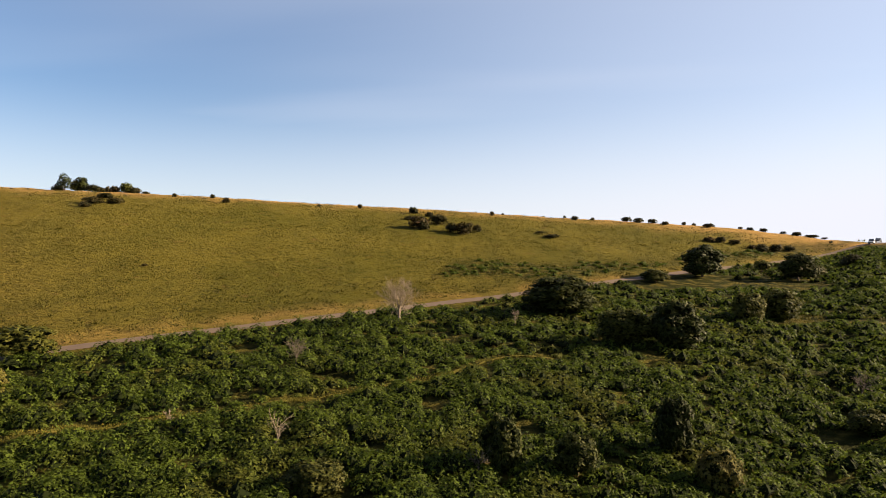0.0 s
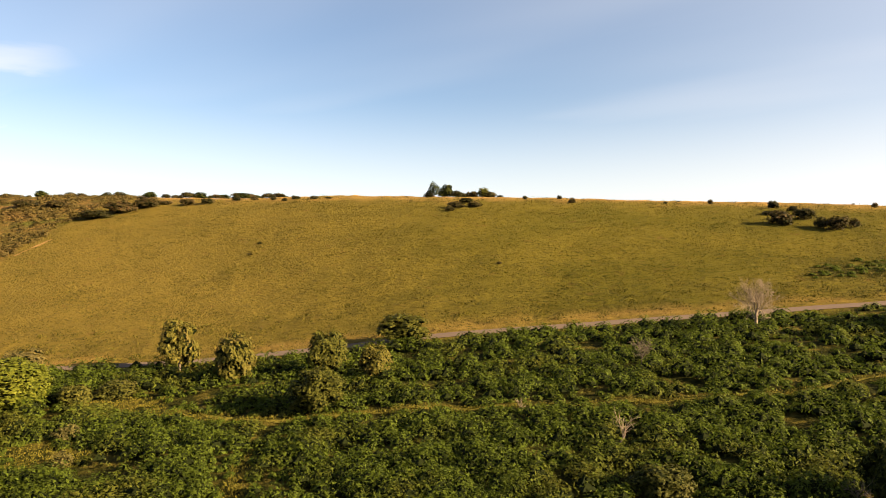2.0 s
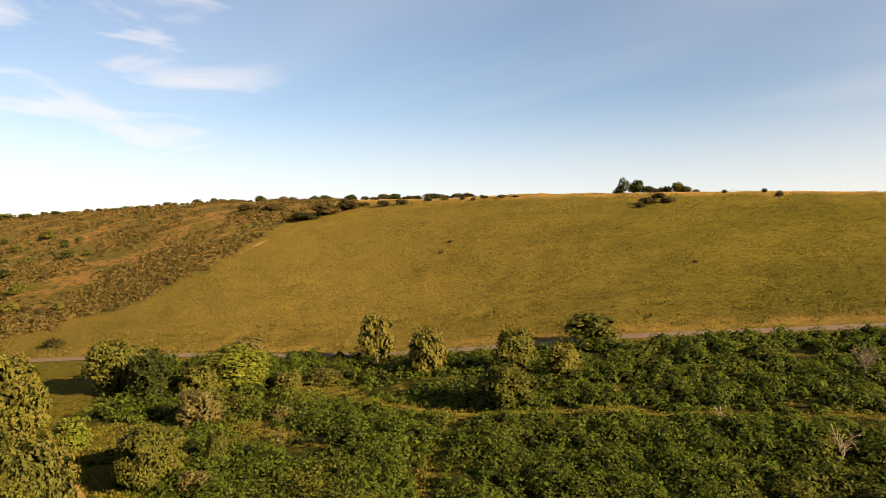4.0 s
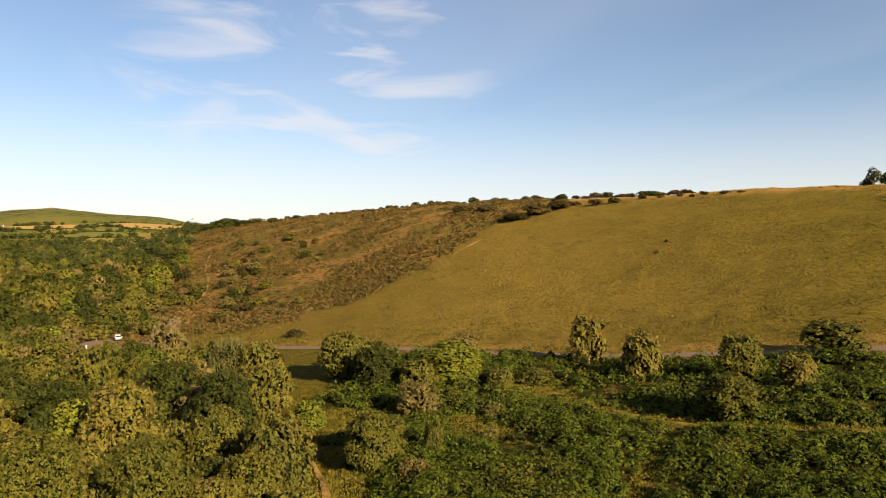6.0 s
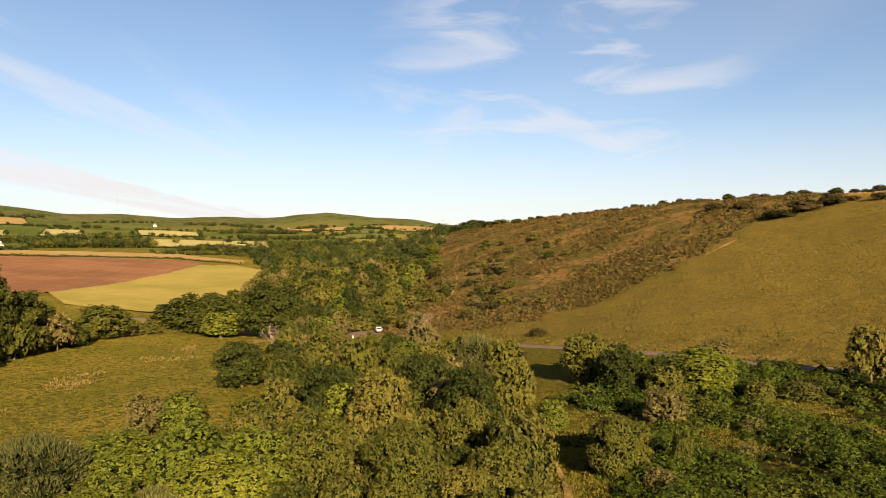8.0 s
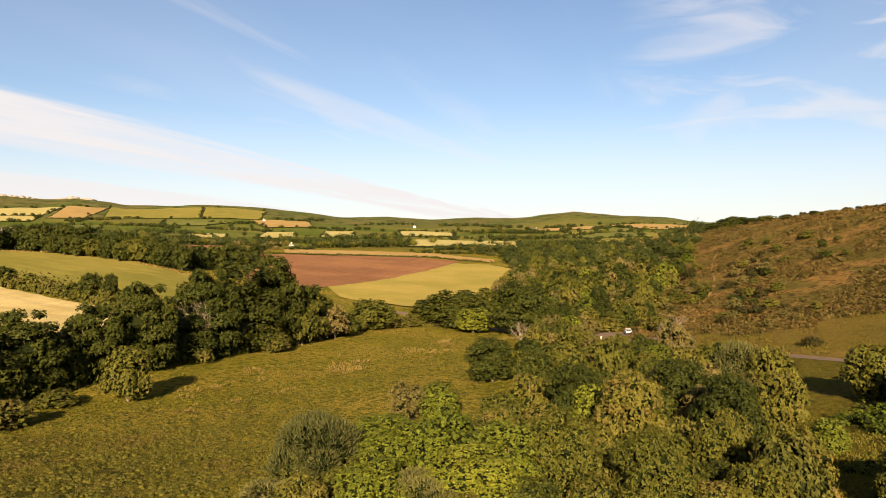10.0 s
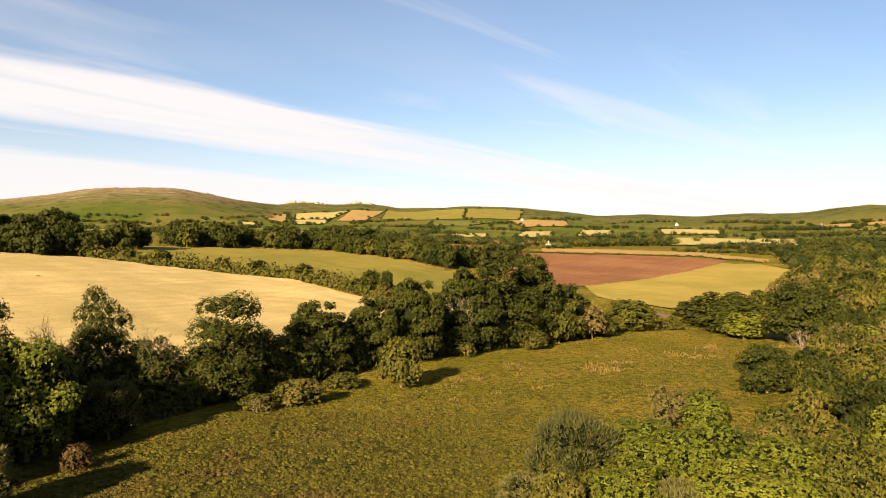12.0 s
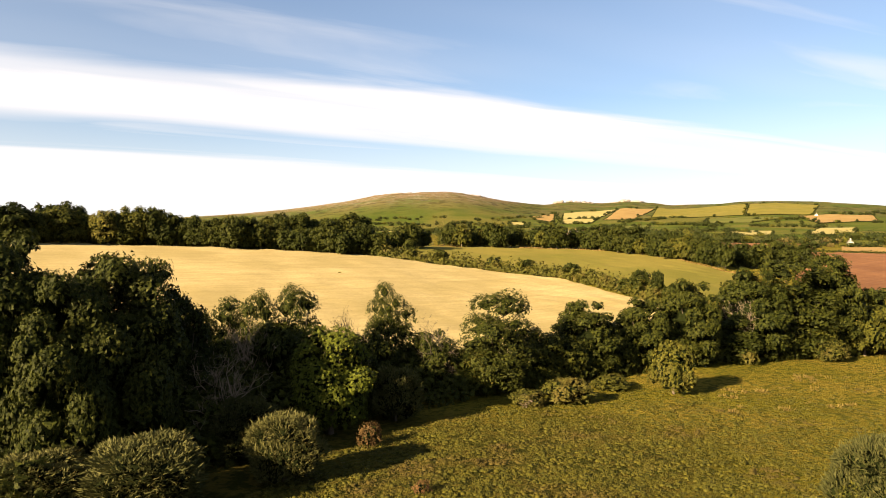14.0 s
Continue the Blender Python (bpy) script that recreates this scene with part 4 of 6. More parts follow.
plant("hawthorn", 44.3, 95, 6.2, 5.5)
plant("hawthorn", 37.2, 92, 5.4, 5.3)
plant("hawthorn", 38.1, 74, 4.3, 5.7)
plant("hawthorn", 33.3, 85, 4.1, 4.2)
plant("hawthorn_tall", 59.3, 95, 5.4, 7.7)
plant("hawthorn", 62.2, 96, 4.0, 6.4)
plant("thorn_brown", 58.8, 123, 3.1, 6.7)
plant("thorn_brown", 62.4, 78, 3.7, 5.2)
plant("hawthorn", 65.6, 62, 4.2, 5.6)
plant("thorn_brown", 62.7, 57, 1.9, 3.0)
plant("hawthorn", 67.2, 107, 5.4, 6.9)
plant("thorn_brown", 56.2, 76, 1.6, 2.4)
plant("thorn_brown", 56.4, 68, 1.4, 1.8)
plant("hawthorn", 61.1, 63, 3.4, 1.9)
plant("scrub", 52.7, 94, 2.0, 4.6)
plant("scrub", 55.6, 93, 2.3, 4.5)

# thorns and sallows at the wood's edge
plant("oak", 96.1, 117, 7.0, 9.1)
plant("oak", 99.0, 214, 11.0, 21.2)
plant("oak", 101.3, 221, 7.7, 11.8)
plant("hawthorn_tall", 97.7, 200, 6.8, 10.7)
plant("hawthorn", 106.0, 203, 8.6, 13.8)
plant("hawthorn", 95.4, 83, 3.9, 4.7)
plant("oak", 93.8, 196, 14.8, 16.5)
plant("hawthorn", 74.3, 133, 3.6, 2.8)
plant("hawthorn", 68.5, 103, 6.8, 7.0)
plant("oak", 66.0, 95, 6.1, 5.4)
plant("thorn_brown", 62.4, 78, 3.5, 4.7)
plant("hawthorn", 66.3, 59, 4.8, 4.6)
plant("thorn_brown", 62.5, 56, 1.9, 2.3)
plant("hawthorn_tall", 59.6, 95, 5.8, 7.4)
plant("hawthorn", 62.4, 91, 4.3, 5.2)
plant("gorse", 72.2, 161, 1.9, 4.4)
plant("thorn_brown", 81.7, 140, 9.2, 6.8)
plant("oak", 81.2, 87, 7.5, 7.7)
plant("hawthorn", 87.1, 106, 8.3, 6.9)
plant("oak", 89.3, 84, 7.2, 6.9)
plant("hawthorn", 85.3, 72, 8.0, 7.6)
plant("oak", 78.0, 74, 7.7, 6.6)
plant("hawthorn", 74.3, 82, 6.6, 5.3)
plant("thorn_brown", 79.4, 80, 5.7, 5.2)
plant("hawthorn", 73.4, 58, 6.5, 5.1)
plant("hawthorn_tall", 71.1, 75, 3.6, 3.7)
plant("hawthorn", 90.2, 56, 7.0, 6.9)
plant("hawthorn", 83.1, 51, 6.9, 6.2)
plant("oak", 85.3, 83, 4.6, 8.0)
plant("hawthorn", 75.7, 51, 5.3, 4.9)
plant("hawthorn_tall", 95.2, 56, 6.3, 6.3)
plant("hawthorn_tall", 100.4, 58, 5.9, 7.1)
plant("hawthorn_tall", 105.4, 64, 5.3, 7.8)
plant("hawthorn", 100.4, 88, 4.5, 5.0)
plant("thorn_brown", 102.8, 87, 4.1, 5.7)
plant("hawthorn", 92.3, 127, 4.9, 7.2)
plant("oak", 91.5, 151, 7.0, 8.6)
plant("hawthorn", 88.9, 148, 5.8, 8.4)
plant("sallow", 110.5, 57, 6.8, 6.9)
plant("sallow", 113.7, 52, 3.5, 5.5)
plant("hawthorn_tall", 104.2, 55, 6.8, 6.7)
plant("hawthorn_tall", 100.1, 54, 7.5, 6.1)
plant("thorn_brown", 103.3, 88, 4.6, 4.3)
plant("hawthorn_tall", 100.6, 83, 4.9, 4.7)
plant("hawthorn", 106.1, 208, 8.0, 11.1)
plant("hawthorn_tall", 106.1, 48, 6.1, 5.8)
plant("sallow", 102.4, 48, 4.6, 5.4)
plant("hawthorn_tall", 97.9, 49, 6.1, 6.7)
plant("hawthorn", 95.9, 84, 3.6, 4.8)

# the belt of trees between meadow and stubble
plant("great_oak", 175.4, 76, 22.0, 13.0)
plant("great_oak", 171.6, 73, 18.6, 12.5)
plant("great_oak", 167.6, 77, 19.8, 14.0)
plant("great_oak", 164.2, 80, 16.4, 10.0)
plant("great_ash", 162.4, 91, 13.4, 8.8)
plant("great_ash", 160.1, 93, 14.6, 8.3)
plant("great_ash", 157.7, 92, 15.4, 6.7)
plant("great_ash", 154.7, 93, 16.3, 9.0)
plant("oak", 161.6, 89, 10.9, 10.9)
plant("oak", 156.2, 90, 11.6, 9.5)
plant("sycamore", 152.0, 84, 12.6, 9.4)
plant("great_ash", 147.2, 105, 16.2, 8.9)
plant("sallow", 146.7, 90, 6.8, 6.7)
plant("sallow", 155.6, 67, 6.2, 6.7)
plant("sallow", 158.8, 76, 6.1, 8.0)
plant("sallow", 166.0, 63, 5.7, 10.7)
plant("sallow", 173.2, 66, 4.8, 10.7)
plant("oak", 163.0, 78, 8.3, 11.5)
plant("oak", 157.5, 91, 9.3, 9.6)
plant("oak", 149.5, 99, 10.0, 8.9)
plant("oak", 143.9, 105, 9.3, 9.4)
plant("hawthorn", 140.4, 107, 6.6, 8.3)
plant("great_ash", 138.1, 109, 15.2, 13.3)
plant("oak", 134.7, 116, 8.7, 9.4)
plant("great_oak", 131.3, 123, 12.6, 12.1)
plant("oak", 128.7, 128, 9.0, 8.3)
plant("great_oak", 126.7, 132, 12.5, 11.1)
plant("great_oak", 123.3, 139, 15.4, 12.6)
plant("oak", 120.5, 148, 8.8, 12.0)
plant("great_oak", 118.9, 154, 17.4, 15.0)
plant("great_ash", 116.3, 161, 19.8, 18.3)
plant("great_oak", 113.7, 170, 20.4, 13.8)
plant("hawthorn", 111.6, 176, 11.0, 12.9)
plant("hawthorn", 124.5, 112, 7.7, 7.2)
plant("scrub", 132.7, 101, 3.6, 7.0)
plant("scrub", 135.8, 99, 2.4, 5.6)
plant("scrub", 129.3, 113, 2.2, 7.3)
plant("scrub", 119.1, 146, 3.0, 4.3)
plant("scrub", 113.7, 160, 4.5, 6.5)
plant("rust_fern", 148.8, 79, 2.7, 3.2)
plant("rust_fern", 144.6, 60, 1.1, 1.6)
plant("oak", 154.9, 91, 7.2, 8.9)
plant("oak", 160.1, 86, 8.0, 9.1)
plant("oak", 146.7, 105, 6.7, 10.2)
plant("oak", 152.0, 95, 6.7, 9.2)
plant("oak", 139.3, 110, 7.9, 8.9)
plant("oak", 132.9, 118, 7.1, 8.6)
plant("oak", 125.0, 136, 6.3, 9.9)
plant("hawthorn", 111.6, 172, 9.7, 8.4)
plant("thorn_brown", 113.5, 172, 7.6, 7.0)
plant("hawthorn", 114.4, 162, 7.1, 6.6)
plant("hawthorn", 109.8, 189, 5.4, 7.7)
plant("thorn_brown", 110.2, 178, 5.7, 5.8)
plant("great_oak", 111.0, 182, 13.5, 11.0)
plant("thorn_brown", 109.0, 182, 8.5, 8.0)
plant("oak", 108.2, 188, 6.0, 8.0)
plant("scrub", 107.2, 198, 3.6, 6.5)
plant("thorn_brown", 104.6, 206, 3.4, 6.0)
plant("scrub", 103.4, 210, 3.2, 7.0)
plant("hawthorn", 102.3, 216, 5.0, 7.0)

# trees on the spur's brow
plant("oak", 79.3, 1563, 13.5, 55.8)
plant("oak", 77.3, 1973, 26.8, 73.7)
plant("oak", 78.1, 1743, 20.1, 48.1)
plant("oak", 76.2, 553, 4.3, 14.4)
plant("hawthorn", 75.3, 516, 4.3, 12.6)
plant("hawthorn", 74.0, 504, 3.1, 8.2)
plant("oak", 80.1, 731, 7.0, 26.1)
plant("hawthorn", 80.9, 717, 6.3, 23.3)

# gorse on the moor's brow
plant("gorse", 21.1, 253, 1.4, 1.8)
plant("gorse", 18.3, 255, 1.4, 1.8)
plant("gorse", 17.3, 242, 1.9, 2.5)
plant("gorse", 10.1, 249, 1.1, 1.3)
plant("gorse", 9.1, 259, 0.5, 1.0)
plant("gorse", 6.8, 247, 1.6, 1.8)
plant("gorse", 2.4, 245, 2.5, 3.8)
plant("gorse", -4.0, 262, 1.8, 1.7)
plant("gorse", -4.9, 271, 0.9, 1.4)
plant("gorse", -2.7, 293, 0.8, 1.1)
plant("gorse", -8.2, 296, 0.6, 1.1)
plant("gorse", -10.7, 269, 1.6, 2.8)
plant("gorse", -12.1, 272, 1.3, 1.8)
plant("gorse", -9.9, 296, 1.0, 1.5)
plant("gorse", -14.8, 281, 1.9, 4.0)
plant("gorse", -15.7, 283, 1.9, 4.4)
plant("gorse", -16.7, 277, 1.6, 3.9)
plant("gorse", -17.7, 275, 1.4, 3.2)
plant("gorse", -19.1, 296, 1.4, 1.9)
plant("gorse", -19.8, 296, 1.4, 1.9)
plant("gorse", -20.9, 280, 1.6, 4.0)
plant("gorse", -23.1, 296, 1.0, 1.9)
plant("gorse", -23.8, 294, 1.3, 2.6)
plant("gorse", -24.7, 291, 1.4, 3.0)
plant("gorse", -26.0, 296, 1.0, 2.7)
plant("gorse", -26.9, 296, 1.6, 3.8)
plant("gorse", -28.0, 296, 1.2, 3.8)
plant("gorse", -28.7, 296, 0.8, 2.3)
plant("gorse", -29.1, 283, 0.9, 1.4)
plant("gorse", -27.7, 296, 1.0, 2.7)
plant("gorse", 28.8, 268, 1.4, 2.4)
plant("ash", 28.5, 265, 5.6, 5.0)
plant("oak", 27.4, 283, 5.2, 4.6)
plant("gorse", 26.6, 280, 2.6, 5.5)
plant("gorse", 28.9, 268, 2.2, 4.2)
plant("gorse", 24.0, 281, 2.8, 5.0)
plant("hawthorn", 27.8, 284, 3.9, 4.1)
plant("gorse", 25.7, 282, 2.7, 3.0)
plant("gorse", 25.2, 282, 2.9, 3.3)
plant("hawthorn", 24.5, 282, 4.1, 5.0)
plant("gorse", 23.8, 281, 2.5, 3.3)
plant("gorse", 23.1, 281, 1.4, 2.9)
plant("gorse", 26.1, 282, 2.0, 3.3)
plant("gorse", 31.8, 264, 0.4, 1.0)
plant("gorse", 30.8, 264, 0.4, 1.0)
plant("gorse", 26.7, 229, 2.1, 5.9)
plant("gorse", 25.2, 230, 2.0, 5.4)
plant("gorse", 25.9, 240, 1.8, 4.6)
plant("gorse", 27.2, 224, 1.6, 3.5)
plant("gorse", 2.0, 214, 3.8, 6.1)
plant("gorse", 0.4, 223, 3.3, 6.4)
plant("gorse", -1.7, 209, 3.8, 6.2)
plant("gorse", -0.7, 211, 2.8, 4.1)
plant("gorse", 2.7, 229, 1.5, 4.2)
plant("gorse", 1.6, 212, 2.2, 4.1)
plant("gorse", -2.8, 214, 2.5, 2.8)
plant("gorse", -8.8, 215, 1.2, 4.7)
plant("gorse", -7.9, 222, 0.8, 2.9)
plant("gorse", 23.2, 161, 0.6, 1.3)
plant("gorse", 1.1, 239, 1.8, 3.1)
plant("gorse", 42.5, 208, 0.8, 1.4)
plant("gorse", 43.3, 198, 0.7, 1.8)
plant("gorse", 47.9, 290, 2.7, 6.4)
plant("gorse", 46.5, 289, 2.3, 5.6)
plant("gorse", 44.3, 292, 1.8, 3.8)
plant("gorse", 42.9, 291, 1.2, 3.4)
plant("gorse", 41.5, 283, 1.2, 2.6)
plant("gorse", 39.7, 278, 1.3, 3.6)
plant("gorse", 38.3, 272, 1.3, 3.9)
plant("gorse", 37.1, 269, 0.8, 2.8)
plant("gorse", 40.6, 275, 1.3, 2.2)
plant("gorse", 50.9, 293, 4.2, 11.4)
plant("gorse", 52.6, 287, 4.7, 11.2)
plant("gorse", 54.3, 281, 3.3, 11.0)
plant("gorse", 56.8, 317, 3.1, 10.2)
plant("gorse", 58.8, 327, 3.2, 10.6)
plant("gorse", 49.6, 298, 1.9, 5.8)


# dark bushes scattered along the spur's brow
_r = np.random.RandomState(41)
for _q in np.arange(40.0, 78.0, 0.42):
    _b, _w = round(_q + _r.uniform(-0.2, 0.2), 2), _r.uniform(1.6, 6.5)
    plant("gorse" if _r.uniform() < 0.75 else "oak", _b, round(float(pchip(BROW_B, BROW_D, _b, 360.0)) * _r.uniform(0.93, 1.0), 1), _w * _r.uniform(0.35, 0.55), _w, group="bushes along the spur's brow")


# ---- woods and hedges ----
def leafy_heap(rng, X, Y, H, W, per, leaf):
    """Leaves of many distant trees at once: each a heap of clumps."""
    n = len(X)
    u = ball(rng, n * per)
    x, y, h, w = (np.repeat(v, per) for v in (X, Y, H, W))
    bump = 1 + 0.25 * np.sin(5 * u[:, 0] + x) * np.sin(4 * u[:, 1] + y) + 0.2 * rng.normal(size=n * per)
    z = ground(x, y)
    P = np.stack([x + u[:, 0] * w * 0.5 * bump, y + u[:, 1] * w * 0.5 * bump, np.maximum(z + h * 0.52 + u[:, 2] * h * 0.48 * bump, z + 0.1)], 1)
    leaves = cards(P, u + [0, 0, 0.2] + rng.normal(size=u.shape) * 0.2, np.repeat(leaf, per) * rng.uniform(0.6, 1.4, n * per), rng, 0.8)
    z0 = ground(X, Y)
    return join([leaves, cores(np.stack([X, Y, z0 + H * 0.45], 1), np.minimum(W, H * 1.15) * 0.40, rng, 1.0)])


HEAPS = []


def belt(a, b, n, h):
    """Trees in a loose row; the near ones stand singly, the far ones join the distant woods."""
    rng = np.random.RandomState(int(a[0] * 100 + b[1]))
    for i in range(n):
        s = (i + rng.uniform(0.1, 0.9)) / n
        q = a[0] * (1 - s) + b[0] * s
        d = (a[1] * (1 - s) + b[1] * s) * rng.uniform(0.985, 1.02)
        t = h * rng.uniform(0.65, 1.15)
        if d < 430:
            plant("oak" if rng.uniform() < 0.88 else "hawthorn", round(q, 2), d, t, t * rng.uniform(0.75, 1.15), group="trees along the far fields")
        else:
            x, y, _ = at(q, d)
            HEAPS.append((x, y, t * (0.68 if d > 500 else 1.0), t * rng.uniform(0.9, 1.6)))


# hedgerow trees and far woods: two ends, how many, how high
belt((143.0, 380), (137.7, 392), 10, 12)
belt((143.0, 508), (140.9, 478), 8, 13)
belt((140.9, 397), (133.9, 407), 12, 12)
belt((135.1, 403), (127.8, 389), 12, 12)
belt((129.5, 377), (124.4, 367), 10, 12)
belt((125.7, 361), (120.8, 346), 10, 11)
belt((120.8, 344), (114.9, 409), 10, 10)
belt((119.0, 392), (115.3, 435), 6, 10)
belt((142.3, 1452), (139.2, 1344), 14, 9)
belt((139.5, 1339), (136.2, 1258), 14, 9)
belt((143.0, 1061), (140.9, 726), 8, 10)
belt((138.8, 1545), (133.5, 1898), 14, 9)
belt((134.9, 1539), (133.5, 1414), 6, 11)
belt((133.7, 1957), (133.1, 1498), 6, 14)
belt((136.6, 512), (132.0, 619), 14, 11)
belt((132.4, 541), (127.0, 717), 16, 12)
belt((132.0, 941), (128.7, 1229), 10, 10)
belt((128.7, 1545), (124.4, 1763), 16, 9)
belt((126.1, 1447), (120.8, 1392), 16, 10)
belt((127.0, 580), (120.8, 573), 18, 12)
belt((124.4, 1033), (119.0, 978), 14, 11)
belt((121.0, 569), (112.6, 654), 26, 10)
belt((119.0, 1408), (113.5, 1318), 16, 9)
belt((118.6, 1588), (115.3, 1625), 10, 9)
belt((116.3, 740), (112.3, 760), 8, 10)
belt((112.3, 760), (109.8, 749), 8, 13)
belt((110.7, 659), (102.4, 729), 30, 13)
belt((108.8, 916), (103.3, 1013), 16, 13)
belt((114.9, 577), (110.7, 598), 8, 5)
belt((113.7, 1777), (109.8, 1890), 10, 10)
belt((111.2, 1510), (106.1, 1557), 14, 9)
belt((107.5, 1797), (102.4, 1898), 14, 8)
belt((103.8, 1475), (97.9, 1436), 14, 7)
belt((102.6, 1074), (96.1, 1049), 10, 6)
belt((101.0, 661), (96.1, 706), 14, 8)
belt((100.6, 1898), (93.6, 1569), 26, 10)
belt((97.9, 1308), (91.9, 1192), 30, 12)
belt((96.1, 937), (89.4, 1017), 26, 11)
belt((94.0, 737), (88.2, 841), 26, 11)
belt((91.9, 1430), (89.4, 1464), 10, 9)
belt((88.2, 1349), (86.6, 1386), 6, 9)
belt((84.7, 1381), (81.1, 1403), 10, 6)
belt((86.6, 1600), (83.2, 1651), 10, 5)
belt((102.9, 619), (95.7, 596), 14, 5)
belt((85.1, 766), (81.1, 754), 16, 9)
belt((98.8, 696), (93.6, 603), 16, 8)
belt((175.2, 293), (171.4, 299), 8, 14)
belt((172.2, 298), (168.1, 301), 9, 13)
belt((168.1, 299), (163.8, 299), 9, 13)
belt((164.6, 298), (159.2, 291), 9, 11)
belt((160.1, 294), (153.1, 294), 10, 11)
belt((154.0, 287), (147.6, 290), 9, 12)
belt((150.4, 301), (143.9, 354), 10, 11)
belt((153.1, 1492), (143.9, 1397), 26, 9)
belt((149.4, 1551), (142.0, 1539), 16, 8)
belt((159.2, 378), (149.4, 419), 20, 13)

# the wood in the valley: its two sides, by distance
WOOD_D = [40, 57, 62, 66, 75, 86, 97, 105, 120, 135, 155, 191, 215, 260, 300, 420, 520, 660]
WOOD_L = [113, 112, 107, 97, 95, 94.5, 94, 94, 93.6, 93.2, 93, 91.5, 93, 97, 96, 94, 95, 96]
WOOD_R = [72, 72.5, 73, 73.5, 75, 76.5, 74, 73, 80, 86, 88.5, 90, 84, 83, 82.3, 80.5, 80, 79.5]


def wood():
    rng = np.random.RandomState(5)
    taken = []
    for i in range(16000):
        d = math.sqrt(rng.uniform(42 ** 2, 250 ** 2)) if i < 9000 else math.sqrt(rng.uniform(250 ** 2, 660 ** 2))
        b = rng.uniform(70, 112)
        if not np.interp(d, WOOD_D, WOOD_R) < b < np.interp(d, WOOD_D, WOOD_L):
            continue
        x, y, _ = at(b, d)
        if abs(d - float(pchip(FOOT_B, FOOT_D, b, 360.0))) < 8 and b < 100:
            continue
        gap = 3.8 + d * 0.0095 + (2.0 * rng.uniform() if d > 430 else 0)
        if any((x - p) ** 2 + (y - q) ** 2 < gap * gap for p, q in taken):
            continue
        taken.append((x, y))
        k = rng.uniform()
        w = gap * rng.uniform(0.85, 1.30)
        if d > 430:
            HEAPS.append((x, y, w * rng.uniform(0.6, 1.1), w * rng.uniform(0.7, 1.25)))
            continue
        if d > 130:
            k = k * 0.96 + (0.16 if 0.36 < k < 0.52 else 0)
        kind = "hawthorn" if k < 0.50 else "oak" if k < 0.72 else "hawthorn_tall" if k < 0.80 else "scrub" if d < 75 else "thorn_brown" if k < 0.93 or d > 120 else "sallow"
        plant(kind, round(b, 2), round(d, 1), w * rng.uniform(0.70, 1.25), w, group="trees of the valley wood")


wood()


def scrub_edge():
    """Bushes and small thorns that thin out from the wood up the spur."""
    rng = np.random.RandomState(14)
    taken = []
    while len(taken) < 150:
        b, d = rng.uniform(69, 85), rng.uniform(192, 400)
        if rng.uniform() > ((b - 69) / 15) ** 1.6 * (1.25 - d / 500) * 1.6 or (79.5 < b < 81.8 and d < 262) or (78.2 < b < 79.6):
            continue
        x, y, _ = at(b, d)
        if abs(d - float(pchip(FOOT_B, FOOT_D, b, 360.0))) < 9 or any((x - p) ** 2 + (y - q) ** 2 < 16 for p, q in taken):
            continue
        taken.append((x, y))
        k, w = rng.uniform(), rng.uniform(2.2, 6.0)
        plant("hawthorn" if k < 0.16 else "oak" if k < 0.40 else "thorn_brown" if k < 0.58 else "scrub" if k < 0.66 else "gorse", round(b, 2), round(d, 1), w * rng.uniform(0.5, 0.8), w, group="bushes at the foot of the spur")


scrub_edge()
# unseen oaks added past the belt's end, towards the sun, to shade it
for q in ((180, 84, 13, 12), (187, 80, 11, 11), (195, 78, 11, 11)):
    plant("great_oak", *q, group="old oaks of the belt")


def far_woods():
    rng = np.random.RandomState(9)
    # scattered hedgerow trees over the farmland
    for i in range(460):
        b, d = rng.uniform(79, 178), math.exp(rng.uniform(math.log(640), math.log(1600)))
        x, y, _ = at(b, d)
        if rough(np.array(x), np.array(y), 260, 61) > 0.25:
            t = rng.uniform(4, 9)
            HEAPS.append((x, y, t, t * rng.uniform(1.0, 1.7)))
    for (b0, d0), (b1, d1) in FIELD_EDGES:
        for i in range(rng.poisson(4.0)):
            k, t = rng.uniform(), rng.uniform(3.0, 7.5)
            x, y, _ = at(b0 * (1 - k) + b1 * k, d0 * (1 - k) + d1 * k)
            HEAPS.append((x, y, t, t * rng.uniform(0.9, 1.5)))
    A = np.array(HEAPS)
    d = np.hypot(A[:, 0], A[:, 1])
    part_of = rng.uniform(size=len(A))
    for mat, lo, hi, what in (("leaf_far", 0.0, 0.74, "dark green"), ("leaf_hawthorn", 0.74, 0.90, "olive green"), ("leaf_brown", 0.90, 0.96, "brownish"), ("leaf_willow", 0.96, 1.0, "grey-green")):
        k = (part_of >= lo) & (part_of < hi) & ((mat in ("leaf_far", "leaf_hawthorn")) | (d < 700))
        V, F = leafy_heap(rng, A[k, 0], A[k, 1], A[k, 2], A[k, 3], 90, 0.55 + 0.0009 * d[k])
        tagged(new("far_woods", mesh_np("far_woods", V, F, M[mat])), "distant " + what + " woods and hedgerow trees across the valley", "woods", kind="stuff")


far_woods()


